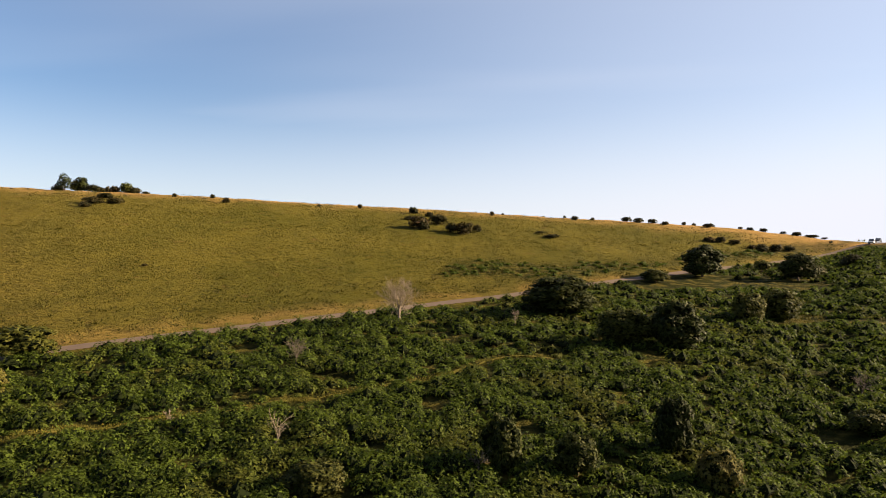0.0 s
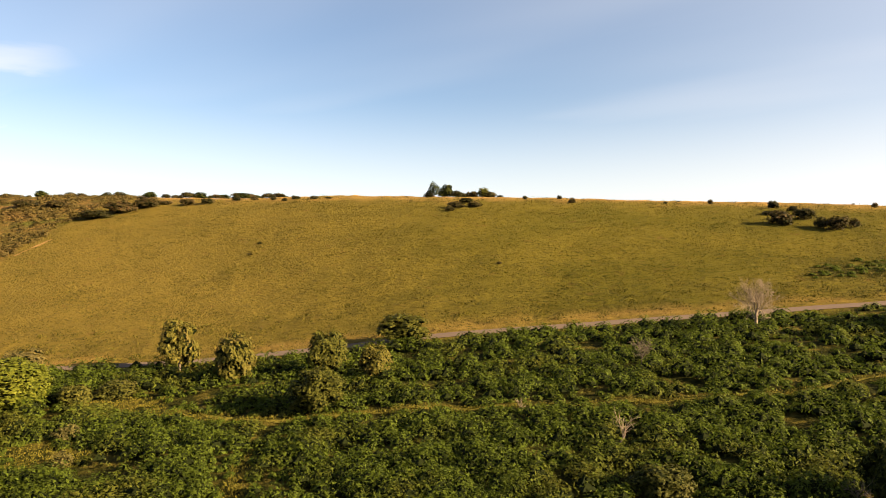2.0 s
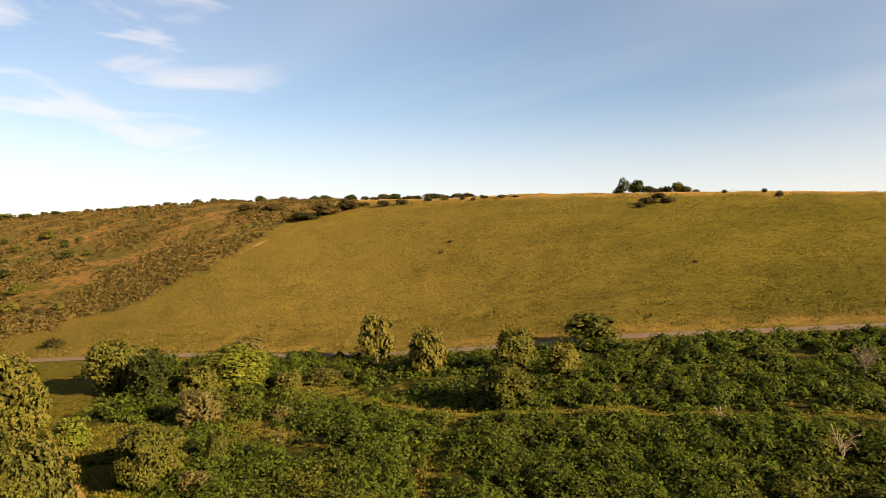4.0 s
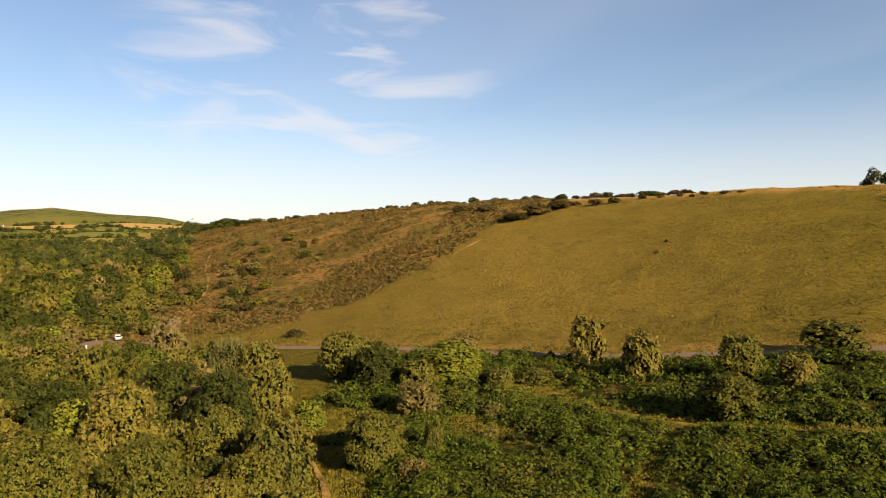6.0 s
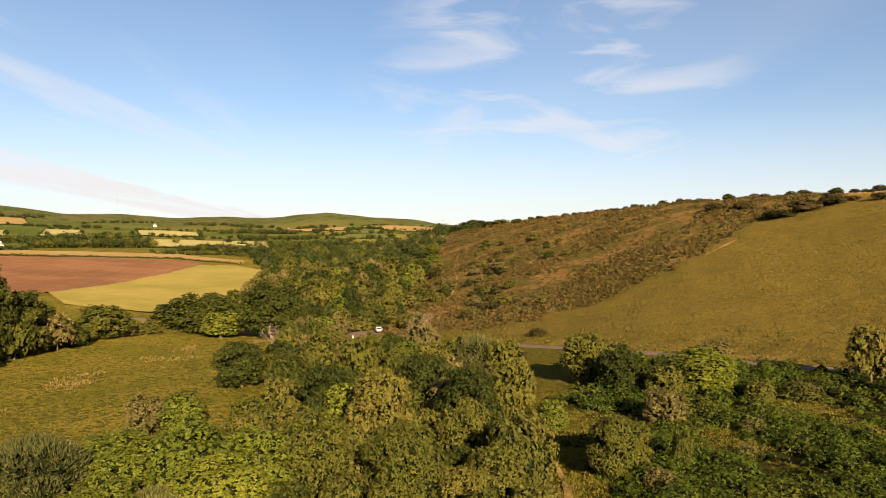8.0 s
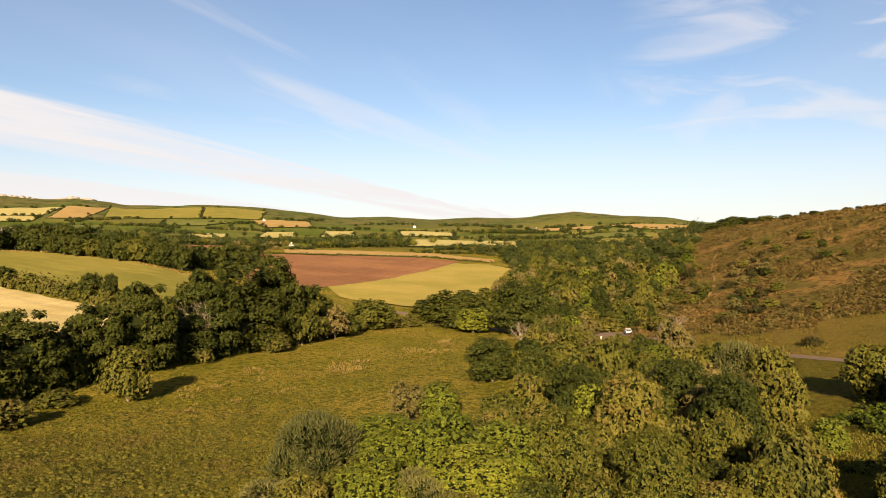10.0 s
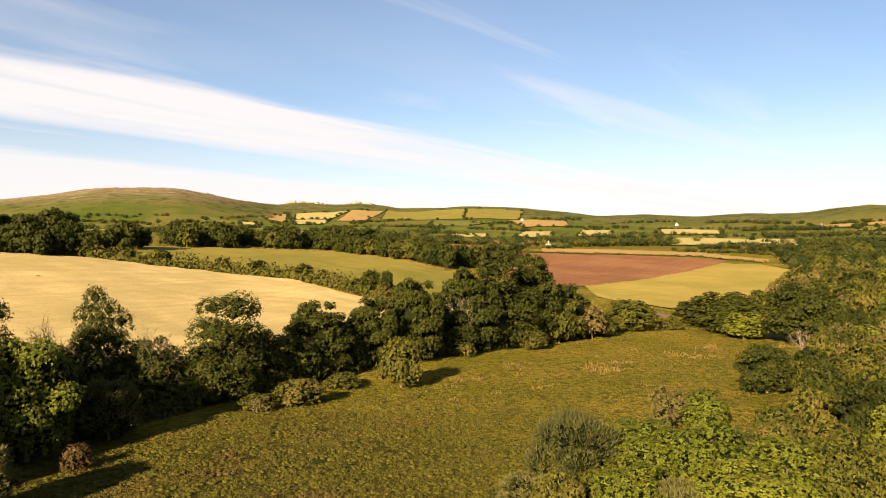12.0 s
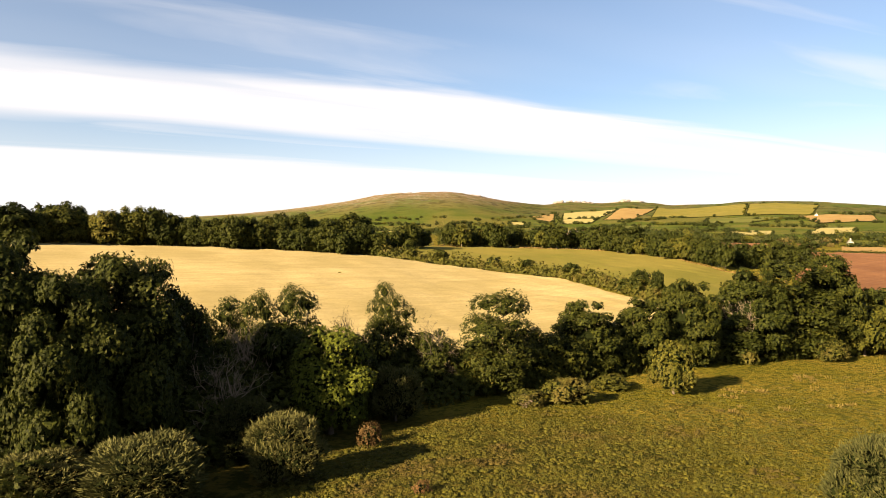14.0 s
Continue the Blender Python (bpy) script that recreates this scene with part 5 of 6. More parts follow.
def hedge(line, h, label, leaf=0.5, thick=2.2, per=5.0, mat="leaf_far", name="hedge"):
    """A hedge along bearings and distances."""
    n = int(np.linalg.norm(np.diff(np.array([at(*q)[:2] for q in line]), axis=0), axis=1).sum() * per)
    P = resample(line, n)
    rng = np.random.RandomState(n)
    P = P + rng.normal(size=P.shape) * 0.25
    a = rng.uniform(0, np.pi, n)
    hh = h * (0.75 + 0.35 * rough(P[:, 0], P[:, 1], 9, 71) + 0.15 * rng.normal(size=n))
    T = np.gradient(resample(line, n), axis=0)
    T /= np.linalg.norm(T, axis=1)[:, None] + 1e-9
    off = np.cos(a) * thick * 0.5
    Q = np.stack([P[:, 0] - T[:, 1] * off, P[:, 1] + T[:, 0] * off, ground(P[:, 0], P[:, 1]) + np.maximum(hh, 0.4 * h) * np.sin(a) ** 0.6 * rng.uniform(0.35, 1.0, n)], 1)
    N = np.stack([-T[:, 1] * np.cos(a), T[:, 0] * np.cos(a), np.sin(a)], 1) + rng.normal(size=(n, 3)) * 0.5
    V, F = cards(Q, N, leaf * rng.uniform(0.7, 1.5, n), rng, 0.75)
    return tagged(new(name, mesh_np(name, V, F, M[mat])), label, "hedge")


hedge([(148, 289), (140, 284), (133, 271), (129, 250), (125.6, 226), (122.5, 205)], 6.2, "overgrown green hedge between stubble and pasture", 0.9, 4.5, 34, "leaf_hedge")
hedge([(176, 303), (166, 301), (156, 295), (148, 290)], 4.2, "trimmed green hedge at the top of the stubble", 0.9, 3, 26, "leaf_hedge")
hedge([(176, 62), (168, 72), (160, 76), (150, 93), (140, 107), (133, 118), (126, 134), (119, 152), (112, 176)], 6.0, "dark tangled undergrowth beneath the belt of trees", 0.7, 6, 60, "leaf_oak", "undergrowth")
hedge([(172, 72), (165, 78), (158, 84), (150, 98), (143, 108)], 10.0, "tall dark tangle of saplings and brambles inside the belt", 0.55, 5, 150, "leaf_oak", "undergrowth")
hedge([(111, 180), (108.5, 194), (106, 206), (102.8, 213), (99.4, 215)], 2.8, "overgrown hedge of thorn and bramble at the meadow's end", 0.5, 4, 40, "leaf_hedge")
hedge([(117, 500), (112, 525), (107, 546), (101, 550), (96, 512)], 1.8, "low dark hedge behind the ploughed field", 0.8, 2, 8)
hedge([(146, 366), (139, 390), (133, 394), (127.8, 384), (119.2, 326)], 0.8, "bank of long dry grass above the pasture", 0.45, 2.2, 26, "grass_dry")
for q in [(145.5, 293), (143, 291), (138.6, 287), (135.8, 282), (132.3, 273), (130.8, 262), (127.9, 243), (127, 238), (125.7, 230), (124.6, 222)]:
    plant("oak", q[0], q[1], 4.5 + (q[0] * 7 % 5), 4.0 + (q[1] * 1.7 % 5), group="hedgerow trees by the stubble")
for q in FIELD_EDGES:
    hedge(q, 2.2, "thin dark hedge between far fields", 1.6, 2.6, 2.0, name="far_hedge")


# ---- wild cover ----
def path_gap(x, y):
    """How far a place is from the edge of the nearest path or clearing."""
    gap = np.full(np.shape(x), 99.0)
    for line, w in PATHS:
        P = np.array([at(q, r)[:2] for q, r in line])
        for p, q in zip(P[:-1], P[1:]):
            e = q - p
            s = np.clip(((x - p[0]) * e[0] + (y - p[1]) * e[1]) / (e @ e), 0, 1)
            gap = np.minimum(gap, np.hypot(x - p[0] - s * e[0], y - p[1] - s * e[1]) - w * (1 + 0.5 * rough(x, y, 8, 31)))
    return gap


def keep_clear(x, y):
    """False where the road, the paths and the clearings run."""
    b, d = polar(x, y)
    ok = np.abs(d - pchip(FOOT_B, FOOT_D, b, 360.0)) > np.where((b > -34) & (b < 87), 3.4, 0.0)
    return ok & (path_gap(x, y) > 0)


# paths: bearing and distance, and half their width
PATHS = [
    ([(48.5, 80.5), (45.7, 77), (42, 73), (36.5, 71), (30, 69), (22.8, 68), (16.6, 68.5), (10.5, 70)], 0.9),
    ([(10.5, 70), (4.8, 73), (1.1, 75), (-2.6, 80), (-4.9, 84), (-9, 84)], 0.7),
    ([(74.5, 92), (73.6, 83), (72.7, 75), (71.5, 67), (70.4, 60), (69.8, 54), (69, 40)], 2.4),
    ([(53.8, 92), (51.4, 88), (49.2, 83)], 2.6),
    ([(58.8, 74), (57.5, 70)], 2.6),
    ([(67.8, 79), (66.5, 74)], 3.0),
    ([(-17.5, 156), (-21, 170), (-26.5, 174)], 9.0),
    ([(-26, 118), (-28, 126)], 2.0),
    ([(43.5, 62), (44.5, 55), (44.8, 46)], 0.7),
    ([(-3, 122), (-1, 122.5)], 2.2),
]


def lumps(rng, b0, b1, d0, d1, n):
    """Places spread so that they thin out with distance."""
    b = rng.uniform(b0, b1, n)
    d = np.exp(rng.uniform(np.log(d0), np.log(d1), n)) if d1 / d0 > 1 else np.full(n, d0)
    x, y = -d * np.sin(np.radians(b)), d * np.cos(np.radians(b))
    return x, y, b, d


def bracken():
    rng = np.random.RandomState(11)
    x, y, b, d = lumps(rng, -40, 74, 30, 250, 28000)
    k = (masks(x, y)["bracken"] > rng.uniform(0.3, 0.8, len(x))) & keep_clear(x, y)
    k &= rough(x, y, 16, 12) + 0.6 * rough(x, y, 5, 13) > -0.62
    x, y, d = x[k], y[k], d[k]
    high = d > pchip(FOOT_B, FOOT_D, polar(x, y)[0], 360.0)
    k = ~high | (rng.uniform(size=len(x)) < 0.95)
    x, y, d, high = x[k], y[k], d[k], high[k]
    n, per = len(x), 38
    big = np.clip(0.5 + 0.55 * rough(x, y, 7, 14) + rng.normal(size=n) * 0.30, 0, 1.4)
    r = (0.38 + 0.0052 * d) * (0.65 + 0.6 * big)
    h = (0.30 + 1.25 * big + 0.003 * d) * (1 + 0.25 * ramp(polar(x, y)[0], 25, 50)) * np.where(high, 0.36, 1.0) * (0.7 + 0.3 * ramp(polar(x, y)[0], -8, 6))
    r = r * np.where(high, 0.55, 1.0)
    low = np.clip(0.22 + path_gap(x, y) / 4.5, 0.22, 1.0)
    h, r = h * low, r * (0.5 + 0.5 * low)
    u = ball(rng, n * per)
    u[:, 2] = np.abs(u[:, 2]) * 1.0 - 0.1
    X, Y, R, H, D = (np.repeat(v, per) for v in (x, y, r, h, d))
    P = np.stack([X + u[:, 0] * R, Y + u[:, 1] * R, ground(X, Y) + np.maximum(H * (0.15 + 0.85 * u[:, 2]), 0.05)], 1)
    N = u * [1.0, 1.0, 1.0] + [0, 0, 0.25] + rng.normal(size=u.shape) * 0.30
    V, F = cards(P, N, (0.11 + 0.0021 * D) * rng.uniform(0.6, 1.4, len(X)), rng, 0.62, 0.15)
    nl = len(F)
    # near-black cores under the fronds paint the shade inside each lump
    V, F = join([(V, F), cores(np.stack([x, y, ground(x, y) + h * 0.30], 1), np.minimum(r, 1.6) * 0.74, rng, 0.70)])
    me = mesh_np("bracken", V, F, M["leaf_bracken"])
    me.materials.append(M["twigs_and_shade"])
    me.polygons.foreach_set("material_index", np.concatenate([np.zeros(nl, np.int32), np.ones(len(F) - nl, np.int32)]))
    tagged(new("bracken", me), "dense waist-high green bracken covering the slope", "bracken", kind="stuff")


bracken()


def tufts(name, label, mat, n, b0, b1, d0, d1, keep, per, size, tall, seed, mound=0.0, clear=True):
    """Grass tussocks: small domes of blades, thinning out with distance."""
    rng = np.random.RandomState(seed)
    x, y, b, d = lumps(rng, b0, b1, d0, d1, n)
    k = keep(x, y, b, d, rng)
    if clear:
        k &= keep_clear(x, y)
    x, y, d = x[k], y[k], d[k]
    X, Y, D = (np.repeat(v, per) for v in (x, y, d))
    u = ball(rng, len(X))
    u[:, 2] = np.abs(u[:, 2])
    R = np.repeat(size * rng.uniform(0.6, 1.4, len(x)) * (0.7 + 0.005 * d), per)
    P = np.stack([X + u[:, 0] * R, Y + u[:, 1] * R, ground(X, Y) + u[:, 2] * R * 0.45], 1)
    V, F = blades(P, u + [0, 0, 0.8] + rng.normal(size=u.shape) * 0.3, tall * rng.uniform(0.6, 1.5, len(X)) * (0.7 + 0.004 * D), tall * 0.42 * (0.7 + 0.005 * D), rng)
    if mound:
        nb = len(F)
        V, F = join([(V, F), domes(np.stack([x, y, ground(x, y)], 1), mound * rng.uniform(0.55, 1.3, len(x)) * (0.7 + 0.005 * d), rng, 0.55)])
        me = mesh_np(name, V, F, M[mat])
        me.polygons.foreach_set("use_smooth", np.arange(len(F)) >= nb)
    else:
        me = mesh_np(name, V, F, M[mat])
    tagged(new(name, me), label, "grass", kind="stuff")


def in_meadow(x, y, b, d, rng):
    crowded = ramp(b - 104, 0, 16) * ramp(125 - d, 0, 50)
    return (d < pchip(FOOT_B, FOOT_D, b, 360.0) - 2) & (rng.uniform(size=len(x)) < 0.12 + 0.9 * crowded)


tufts("meadow_tussocks", "green grass tussocks all over the near meadow", "grass_mead", 30000, 92, 172, 42, 190, in_meadow, 10, 0.30, 0.15, 21, 0.24)
tufts("dry_rushes", "tall dry straw-coloured rushes along the meadow's edge", "grass_dry", 24000, 92, 172, 42, 190,
      lambda x, y, b, d, rng: (np.abs(d - pchip(FOOT_B, FOOT_D, b, 360.0) + 14) < 14 + 4 * rough(x, y, 9, 5)) & (b < 121) & (rough(x, y, 26, 44) + 0.5 * rough(x, y, 7, 45) + rng.normal(size=len(x)) * 0.35 > 0.75), 12, 0.40, 0.34, 22)


def on_slope(x, y, b, d, rng):
    m = masks(x, y)
    # dark tussocks thicken to the right, standing in for weaker grazing sun
    return (d > pchip(FOOT_B, FOOT_D, b, 360.0) + 5) & (m["heath"] < 0.3) & (d < 0.9 * pchip(BROW_B, BROW_D, b, 360.0)) & (rough(x, y, 40, 51) + 0.6 * rough(x, y, 9, 52) + rng.normal(size=len(x)) * 0.5 > 0.10 - 0.30 * ramp(34 - b, 0, 26))


tufts("hill_tussocks", "low dark grass tussocks on the grazed hillside", "grass_dark", 58000, -34, 80, 108, 330, on_slope, 6, 0.50, 0.18, 23)


tufts("bank_tussocks", "rough grass tussocks on the bank above the road", "grass_dark", 9000, -32, 84, 108, 330,
      lambda x, y, b, d, rng: (d - pchip(FOOT_B, FOOT_D, b, 360.0) > 3) & (d - pchip(FOOT_B, FOOT_D, b, 360.0) < 30) & (masks(x, y)["heath"] < 0.3) & (rough(x, y, 11, 55) + 0.8 * rough(x, y, 4, 56) > 0.25), 9, 0.5, 0.34, 24)


tufts("path_grass", "short yellow-green grass along the trodden paths and clearings", "grass", 60000, -30, 76, 40, 130,
      lambda x, y, b, d, rng: (path_gap(x, y) < 0.25) & (np.abs(d - pchip(FOOT_B, FOOT_D, b, 360.0)) > 3.0), 8, 0.34, 0.16, 25, clear=False)


def gorse_cover():
    """Gorse and heather over the spur."""
    rng = np.random.RandomState(31)
    x, y, b, d = lumps(rng, 46, 86, 185, 640, 26000)
    m = masks(x, y)["heath"]
    lineup = np.exp(-((d - pchip(SPUR_B, SPUR_D, np.clip(b, 48, 86))) / 40) ** 2)
    k = (m > 0.5) & (rough(x, y, 60, 32) + 0.6 * rough(x, y, 18, 33) + 1.0 * lineup + rng.normal(size=len(x)) * 0.45 > 0.30)
    x, y, d = x[k], y[k], d[k]
    n, per = len(x), 18
    r = rng.uniform(0.4, 1.3, n) * (0.5 + 0.0016 * d)
    u = ball(rng, n * per)
    u[:, 2] = np.abs(u[:, 2])
    X, Y, R = (np.repeat(v, per) for v in (x, y, r))
    P = np.stack([X + u[:, 0] * R, Y + u[:, 1] * R, ground(X, Y) + u[:, 2] * R * 0.9], 1)
    V, F = cards(P, u + rng.normal(size=u.shape) * 0.4, R * rng.uniform(0.5, 1.0, len(X)), rng, 0.7)
    tagged(new("gorse_cover", mesh_np("gorse_cover", V, F, M["leaf_heath"])), "dark gorse and heather thicket on the brown spur", "gorse", kind="stuff")


gorse_cover()


# ---- paths and bare earth ----
ribbon("path", [at(*q)[:2] for q in PATHS[0][0]], 0.7, M["sward"], 0.05, "narrow grassy path trodden through the bracken", "path", 1.1, 0.6)
ribbon("path", [at(*q)[:2] for q in PATHS[1][0]], 0.5, M["sward"], 0.05, "narrow grassy path trodden through the bracken", "path", 1.1, 0.6)
ribbon("path", [at(*q)[:2] for q in ((73.6, 83), (72.7, 75), (71.5, 67), (70.4, 60), (69.8, 54), (69.2, 44))], 0.45, M["earth"], 0.12, "trodden pale earth path through the grass", "path", 0.4, 0.8)
ribbon("bare_patch", [at(*q)[:2] for q in ((80.9, 256), (80.7, 240), (80.9, 222))], 5.0, M["earth"], 0.15, "worn bare earth patch at the foot of the spur", "path", 0.35, 1.0)
ribbon("path", [at(*q)[:2] for q in ((80.2, 258), (79.3, 280), (78.9, 318), (79.1, 368), (78.6, 420))], 0.9, M["earth"], 0.2, "worn path climbing the gorse spur", "path", 0.5, 1.5)
ribbon("path", [at(*q)[:2] for q in ((57.0, 256), (58.0, 249), (59.4, 241))], 0.7, M["earth"], 0.12, "pale worn track along the edge of the slope", "path", 0.9, 1.0)
ribbon("car_park", [at(*q)[:2] for q in ((90.5, 197), (87.5, 200), (84, 199), (81, 186))], 9.0, M["asphalt"], 0.07, "small gravel car park beside the road", "car park", 0.25, 1.0)


# ---- dead and leafless trees ----
bare_tree(3.6, 106, 8.3, 6.0, "leafless pinkish-brown tree beside the road", 5, True, 3, 0.0, 4)
bare_tree(11.9, 82, 4.0, 3.6, "small dead thorn bush in the bracken", 4, False, 4, 0.0, 4)
bare_tree(13.9, 56, 4.0, 2.0, "broken pale dead tree in the bracken", 3, True, 5, 0.6, 2)
bare_tree(-5.9, 104, 3.2, 1.8, "thin dead stick of a tree in the bracken", 3, True, 6)
bare_tree(-2.9, 49, 2.6, 2.6, "dead leafless shrub in the bracken", 3, False, 7)
bare_tree(21.5, 66, 1.6, 1.2, "dead leafless shrub in the bracken", 3, True, 17)
bare_tree(-31.0, 80, 3.5, 3.5, "dead leafless shrub in the bracken", 4, False, 18)
bare_tree(81.9, 163, 8.5, 6.5, "pale half-dead tree by the car park", 5, True, 8, 0.0, 4)
bare_tree(93.6, 150, 9.0, 6.0, "pale dead limbs of a tree in the wood", 4, True, 9)
bare_tree(160.8, 77, 11.5, 9.0, "grey leafless tree in front of the dark belt", 5, True, 10)
bare_tree(158.0, 88, 13.0, 6.0, "bare grey tree rising from the belt", 5, True, 11)
bare_tree(151.0, 95, 13.5, 8.0, "bare grey tree rising from the belt", 5, False, 12)
bare_tree(163.5, 85, 12.0, 6.0, "bare grey tree rising from the belt", 5, True, 13)
bare_tree(143.5, 103, 11.0, 7.0, "bare brown tree rising from the belt", 5, False, 14)
bare_tree(136.0, 97, 2.4, 5.0, "heap of fallen dead branches at the meadow's edge", 4, True, 15)
bare_tree(119.3, 150, 13.0, 8.0, "bare greyish tree at the end of the belt", 5, True, 16)


# ---- small helpers for made things ----
def part(name, bm, mat, parent, label=""):
    me = bpy.data.meshes.new(name)
    bm.to_mesh(me)
    bm.free()
    me.materials.append(M[mat])
    ob = new(name, me)
    ob.parent = parent
    return tagged(ob, label) if label else ob


def block(sx, sy, sz, at_=(0, 0, 0), bevel=0.0, top=1.0):
    """A bevelled box standing on at_; top narrows its upper side."""
    bm = bmesh.new()
    bmesh.ops.create_cube(bm, size=1)
    for v in bm.verts:
        k = top if v.co.z > 0 else 1.0
        v.co = Vector((v.co.x * sx * k + at_[0], v.co.y * sy * k + at_[1], (v.co.z + 0.5) * sz + at_[2]))
    if bevel:
        bmesh.ops.bevel(bm, geom=list(bm.edges), offset=bevel, segments=2, affect="EDGES")
    return bm


def drum(r, l, at_, sides=16):
    bm = bmesh.new()
    bmesh.ops.create_cone(bm, cap_ends=True, segments=sides, radius1=r, radius2=r, depth=l, matrix=Matrix.Translation(at_) @ Matrix.Rotation(math.pi / 2, 4, "X"))
    bmesh.ops.bevel(bm, geom=[e for e in bm.edges if e.is_boundary or abs(e.calc_face_angle(0)) > 1.0], offset=r * 0.08, segments=1, affect="EDGES")
    return bm


def loft(profile, half, tuck):
    """A shell swept across: a side profile (x, z), pulled in towards the top by tuck."""
    bm = bmesh.new()
    zs = [z for _, z in profile]
    lo, hi = min(zs), max(zs)
    rings = []
    for s in (-1, -0.94, 0.94, 1):
        k = 0.97 if abs(s) == 1 else 1.0
        cx = sum(x for x, _ in profile) / len(profile)
        rings.append([bm.verts.new((cx + (x - cx) * k, s * half * (1 - tuck * (z - lo) / (hi - lo)), lo + (z - lo) * (0.5 + k / 2))) for x, z in profile])
    n = len(profile)
    for a, b in zip(rings, rings[1:]):
        for i in range(n):
            bm.faces.new((a[i], a[(i + 1) % n], b[(i + 1) % n], b[i]))
    bm.faces.new(rings[0]), bm.faces.new(rings[-1])
    bmesh.ops.recalc_face_normals(bm, faces=bm.faces)
    return bm


def car(b, d, heading, paint, label, tall=0.0, name="car"):
    x, y, _ = at(b, d)
    z = float(ground(np.array(x), np.array(y))) + 0.14
    root = new(name)
    root.matrix_basis = pose(x, y, z, 0, 0, heading)
    body = part("body", loft([(-2.1, 0.35), (-2.15, 0.75), (-1.9, 0.95), (-0.2, 1.0), (0.7, 0.98), (1.85, 0.80), (2.12, 0.6), (2.1, 0.35), (1.2, 0.28), (-1.2, 0.28)], 0.88, 0.06), paint, root)
    part("cabin", loft([(-1.9, 0.9), (-1.55 - tall * 0.3, 1.36 + tall), (-1.2, 1.46 + tall), (0.1, 1.46 + tall), (0.85, 0.95)], 0.80, 0.16), paint, root)
    part("windscreen", loft([(0.14, 1.41 + tall), (0.10, 1.39 + tall), (0.76, 1.0), (0.88, 1.0)], 0.70, 0.12), "glass", root)
    part("rear_window", loft([(-1.62 - tall * 0.3, 1.36 + tall), (-1.56, 1.36 + tall), (-1.86, 1.02), (-1.94, 1.02)], 0.66, 0.12), "glass", root)
    for s in (-1, 1):
        part("side_window", block(1.05, 0.03, 0.34, (-0.35, s * 0.755, 1.02), 0.01, 0.9), "glass", root)
        part("side_window", block(0.60, 0.03, 0.32, (-1.25, s * 0.755, 1.03), 0.01, 0.85), "glass", root)
        part("headlight", block(0.10, 0.32, 0.14, (2.05, s * 0.62, 0.62), 0.03), "lamp_lens", root)
        part("tail_light", block(0.08, 0.20, 0.22, (-2.10, s * 0.72, 0.68), 0.02), "tail_lens", root)
        part("mirror", block(0.16, 0.20, 0.13, (0.62, s * 0.95, 0.98), 0.03), paint, root)
        for wx in (-1.3, 1.32):
            wheel = part("wheel", drum(0.32, 0.20, (wx, s * 0.80, 0.32), 20), "rubber", root)
            part("rim", drum(0.20, 0.03, (wx, s * 0.905, 0.32), 12), "metal", wheel)
    for e in (2.1, -2.12):
        part("bumper", block(0.14, 1.66, 0.18, (e, 0, 0.36), 0.05), "rubber", root)
    return tagged(root, label, "car")


car(85.3, 201, 4, "paint_white", "white car parked on the small car park")
car(-31.6, 276, 232, "paint_silver", "silver car driving down the moorland road", 0.25)
car(-32.0, 291, 232, "paint_dark", "dark car on the road behind another")


def post(b, d, h):
    x, y, _ = at(b, d)
    z = float(ground(np.array(x), np.array(y)))
    root = new("marker_post")
    root.matrix_basis = pose(x, y, z - 0.1, 1.5, 1, b)
    part("shaft", block(0.30, 0.30, h, (0, 0, 0), 0.03, 0.92), "post_wood", root)
    part("cap", block(0.34, 0.34, 0.10, (0, 0, h), 0.03, 0.6), "whitewash", root)
    tagged(root, "short pale wooden post at the car park's edge", "post", "car park posts")


for q in ((89.1, 192, 1.1), (88.3, 191, 1.1), (89.0, 203, 0.9), (91.8, 206, 1.0), (87.4, 190, 0.8)):
    post(*q)


# ---- tors and stones on the far moor ----
def boulder(rng, size):
    bm = bmesh.new()
    bmesh.ops.create_icosphere(bm, subdivisions=2, radius=1)
    s = Vector(size)
    o = Vector(rng.uniform(0, 50, 3))
    for v in bm.verts:
        k = 1 + 0.30 * noise.noise(v.co * 1.6 + o)
        c = Vector([math.copysign(abs(t) ** 0.65, t) for t in v.co])
        v.co = Vector((c.x * s.x * k, c.y * s.y * k, c.z * s.z * k))
    return bm


def tor(b, d, wide, high, n, seed, label):
    rng = np.random.RandomState(seed)
    x, y, _ = at(b, d)
    root = new("tor")
    z0 = float(ground(np.array(x), np.array(y)))
    root.location = (x, y, z0)
    u = np.array([math.cos(math.radians(b)), math.sin(math.radians(b))])
    for i in range(n):
        s = rng.uniform(-0.5, 0.5)
        dx, dy = u * s * wide + rng.normal(size=2) * wide * 0.06
        h = high * rng.uniform(0.4, 1.0) * (1.1 - abs(s))
        z = float(ground(np.array(x + dx), np.array(y + dy))) - z0
        ob = part("rock", boulder(rng, (wide / n * rng.uniform(0.7, 1.5), wide / n * rng.uniform(0.6, 1.1), h)), "granite", root)
        ob.location = (dx, dy, z + h * 0.1)
        ob.rotation_euler = (0, 0, rng.uniform(0, 3))
    tagged(root, label, "tor")


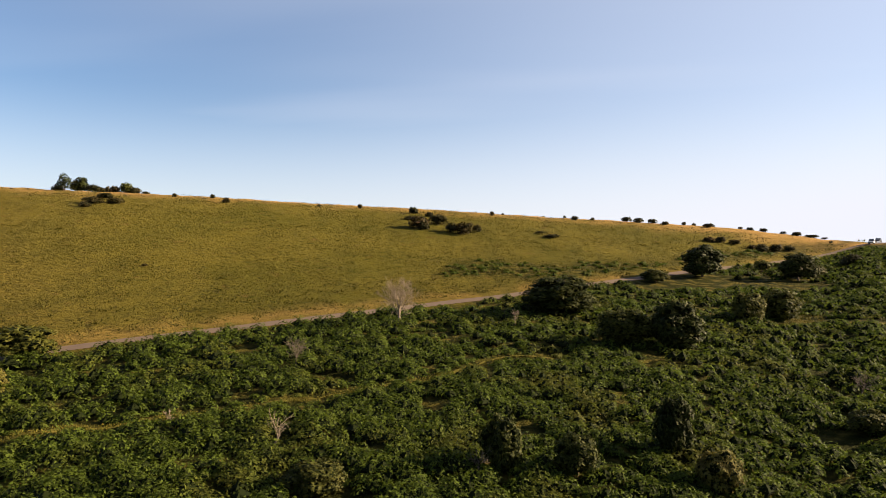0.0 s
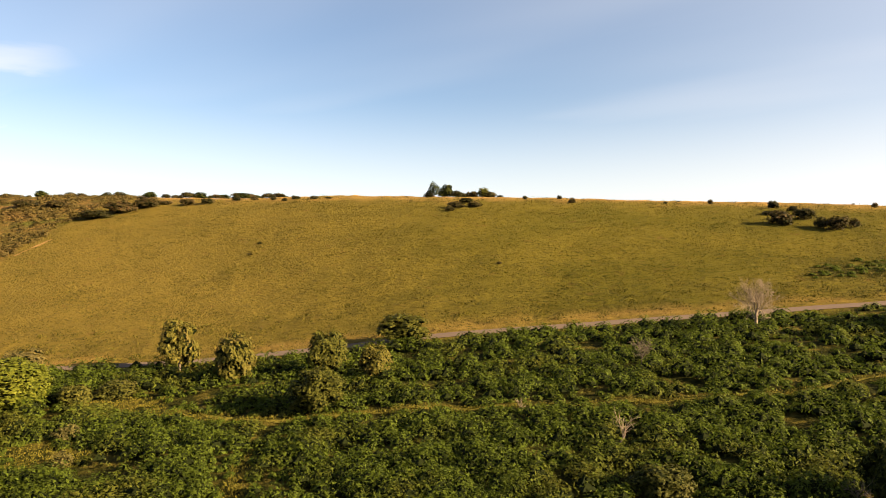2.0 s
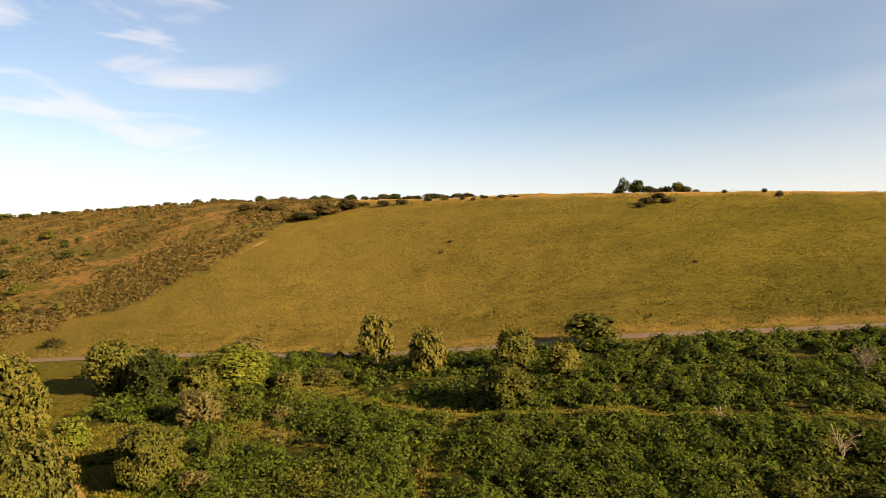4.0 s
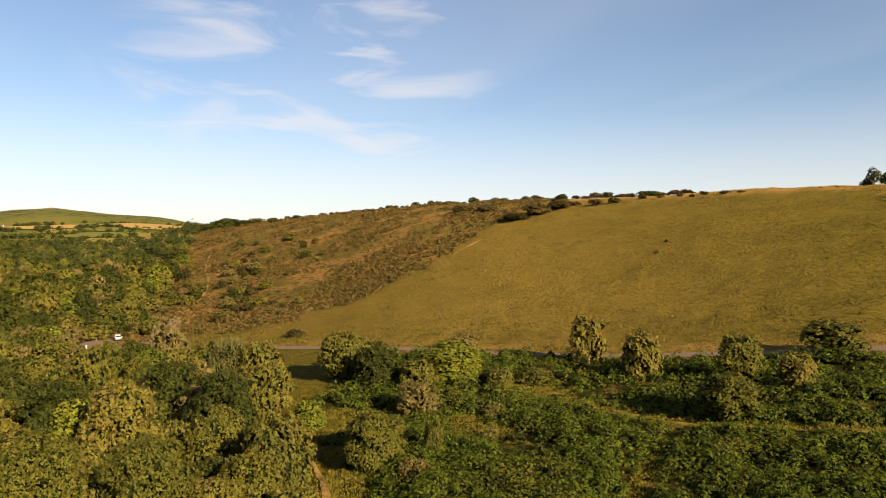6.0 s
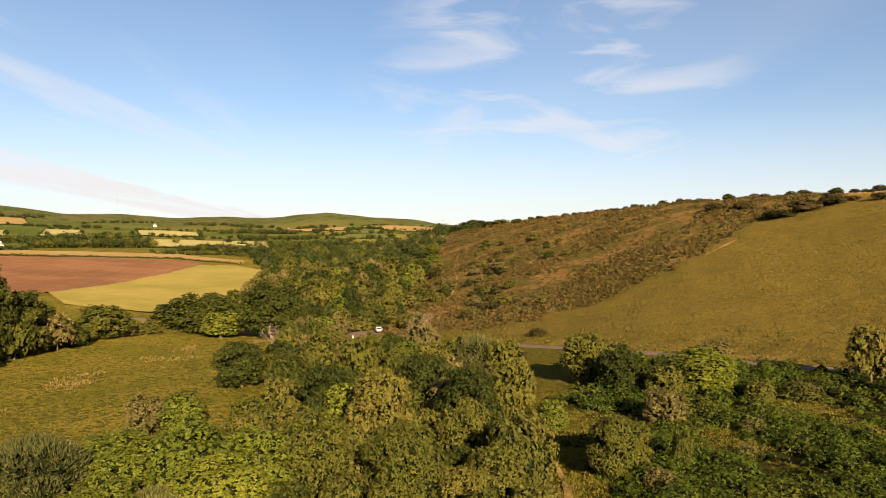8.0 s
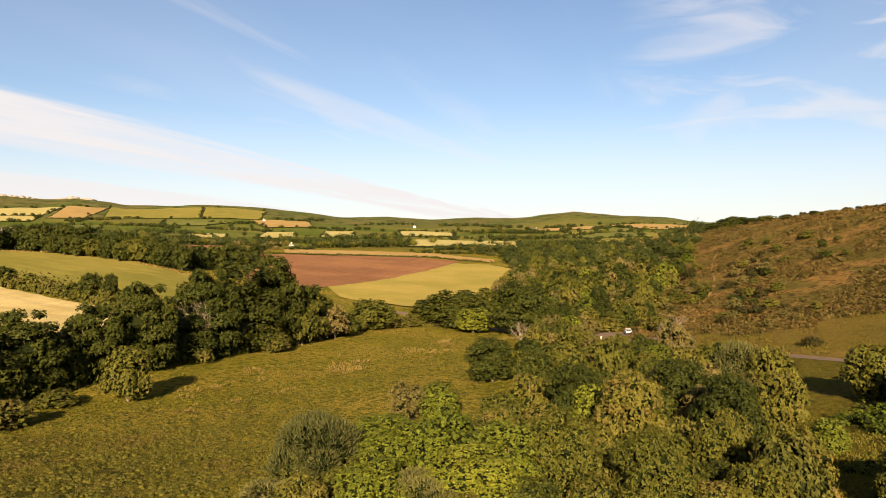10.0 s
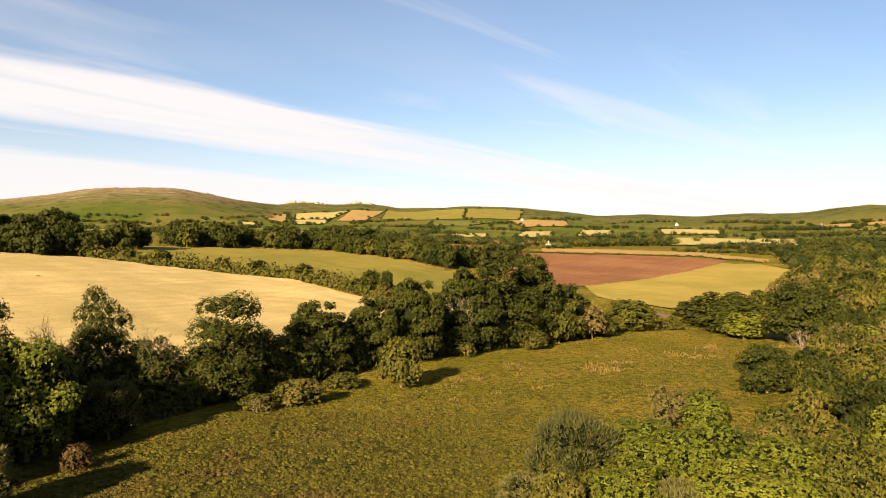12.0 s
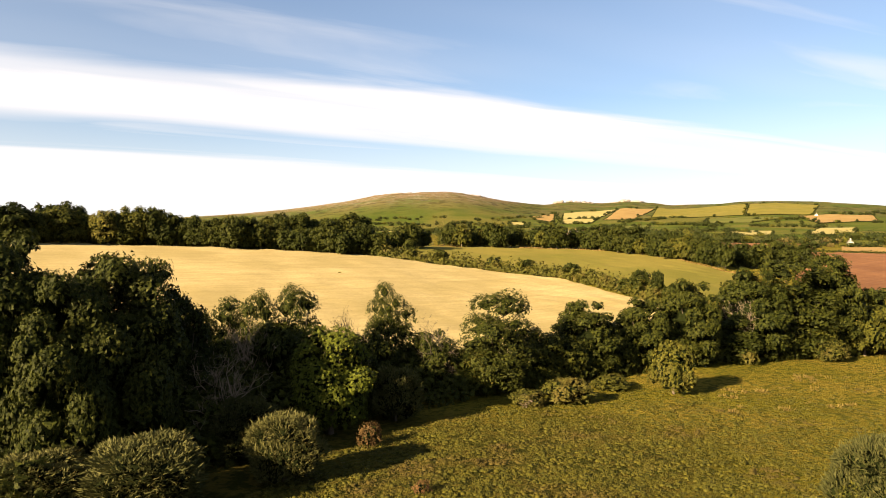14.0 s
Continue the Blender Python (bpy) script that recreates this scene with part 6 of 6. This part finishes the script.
tor(89.3, 2385, 64, 13, 5, 1, "grey granite tor on the green hilltop")
tor(91.5, 2420, 120, 3.5, 9, 2, "low rocky outcrop along the hill's shoulder")
tor(143.2, 2370, 170, 5, 14, 3, "broken granite outcrops along the moor's summit")
tor(146.5, 2330, 160, 4, 14, 4, "broken granite outcrops below the moor's summit")
tor(140.4, 2400, 80, 5, 7, 8, "broken granite outcrops along the moor's summit")
tor(132.4, 3580, 110, 14, 9, 5, "distant craggy tor on the skyline")
tor(130.4, 3580, 50, 8, 5, 6, "distant craggy tor on the skyline")
tor(127.8, 3580, 60, 12, 6, 7, "distant rounded tor on the skyline")


# ---- farmhouses ----
def house(b, d, length, depth, h, heading, wall, label):
    x, y, _ = at(b, d)
    z = float(ground(np.array(x), np.array(y)))
    root = new("farmhouse")
    root.matrix_basis = pose(x, y, z - 0.3, 0, 0, heading)
    part("walls", block(length, depth, h, (0, 0, 0), 0.05), wall, root)
    bm = bmesh.new()
    L, D, R = length * 0.53, depth * 0.56, depth * 0.45
    v = [bm.verts.new(c) for c in ((-L, -D, h - 0.1), (L, -D, h - 0.1), (L, D, h - 0.1), (-L, D, h - 0.1), (-L, 0, h + R), (L, 0, h + R))]
    for f in ((0, 1, 5, 4), (2, 3, 4, 5), (0, 4, 3), (1, 2, 5), (3, 2, 1, 0)):
        bm.faces.new([v[i] for i in f])
    bmesh.ops.recalc_face_normals(bm, faces=bm.faces)
    roof = part("roof", bm, "slate", root)
    part("chimney", block(1.0, 0.8, 1.6, (length * 0.42, 0, h + R - 0.5), 0.05), wall, roof)
    for s in (-1, 1):
        for i in range(3):
            for k in range(2):
                win = part("window", block(1.1, 0.12, 1.2, ((i - 1) * length * 0.28, s * depth * 0.5, 0.9 + k * h * 0.45), 0.02), "glass", root)
                part("sill", block(1.3, 0.2, 0.1, ((i - 1) * length * 0.28, s * depth * 0.5, 0.8 + k * h * 0.45), 0.02), "whitewash", win)
    return tagged(root, label, "house")


house(133.9, 560, 11, 7, 5, 60, "whitewash", "white farmhouse among trees across the fields")
house(132.3, 590, 14, 7, 3.5, 75, "brick_pink", "long low farm building with a slate roof")
house(92.6, 1290, 11, 7, 5, 20, "whitewash", "white cottage below the moorland hill")
house(112.5, 640, 9, 4, 2.4, 30, "whitewash", "long white shed beside the ploughed field")
house(114.6, 1700, 9, 6, 4, 30, "whitewash", "white house on the far slope")
house(102.5, 1700, 9, 6, 4, 10, "whitewash", "white house on the far slope")


def mast():
    x, y, z = at(105.1, 2950)
    root = new("radio_mast")
    root.location = (x, y, z - 1)
    for i in range(3):
        a = i * 2.094
        V, F = tube([(math.cos(a) * 1.4, math.sin(a) * 1.4, 0), (math.cos(a) * 0.9, math.sin(a) * 0.9, 90)], [0.14, 0.10], 5)
        new("leg", mesh_np("leg", V, F, M["metal"])).parent = root
    tagged(root, "tall thin radio mast on the skyline", "mast")


mast()
tor(132.9, 2960, 70, 11, 8, 21, "grey granite tor on the far brown ridge")
tor(131.6, 2950, 90, 8, 9, 22, "grey granite tor on the far brown ridge")
tor(128.0, 2940, 120, 7, 8, 23, "low granite outcrop on the far brown ridge")
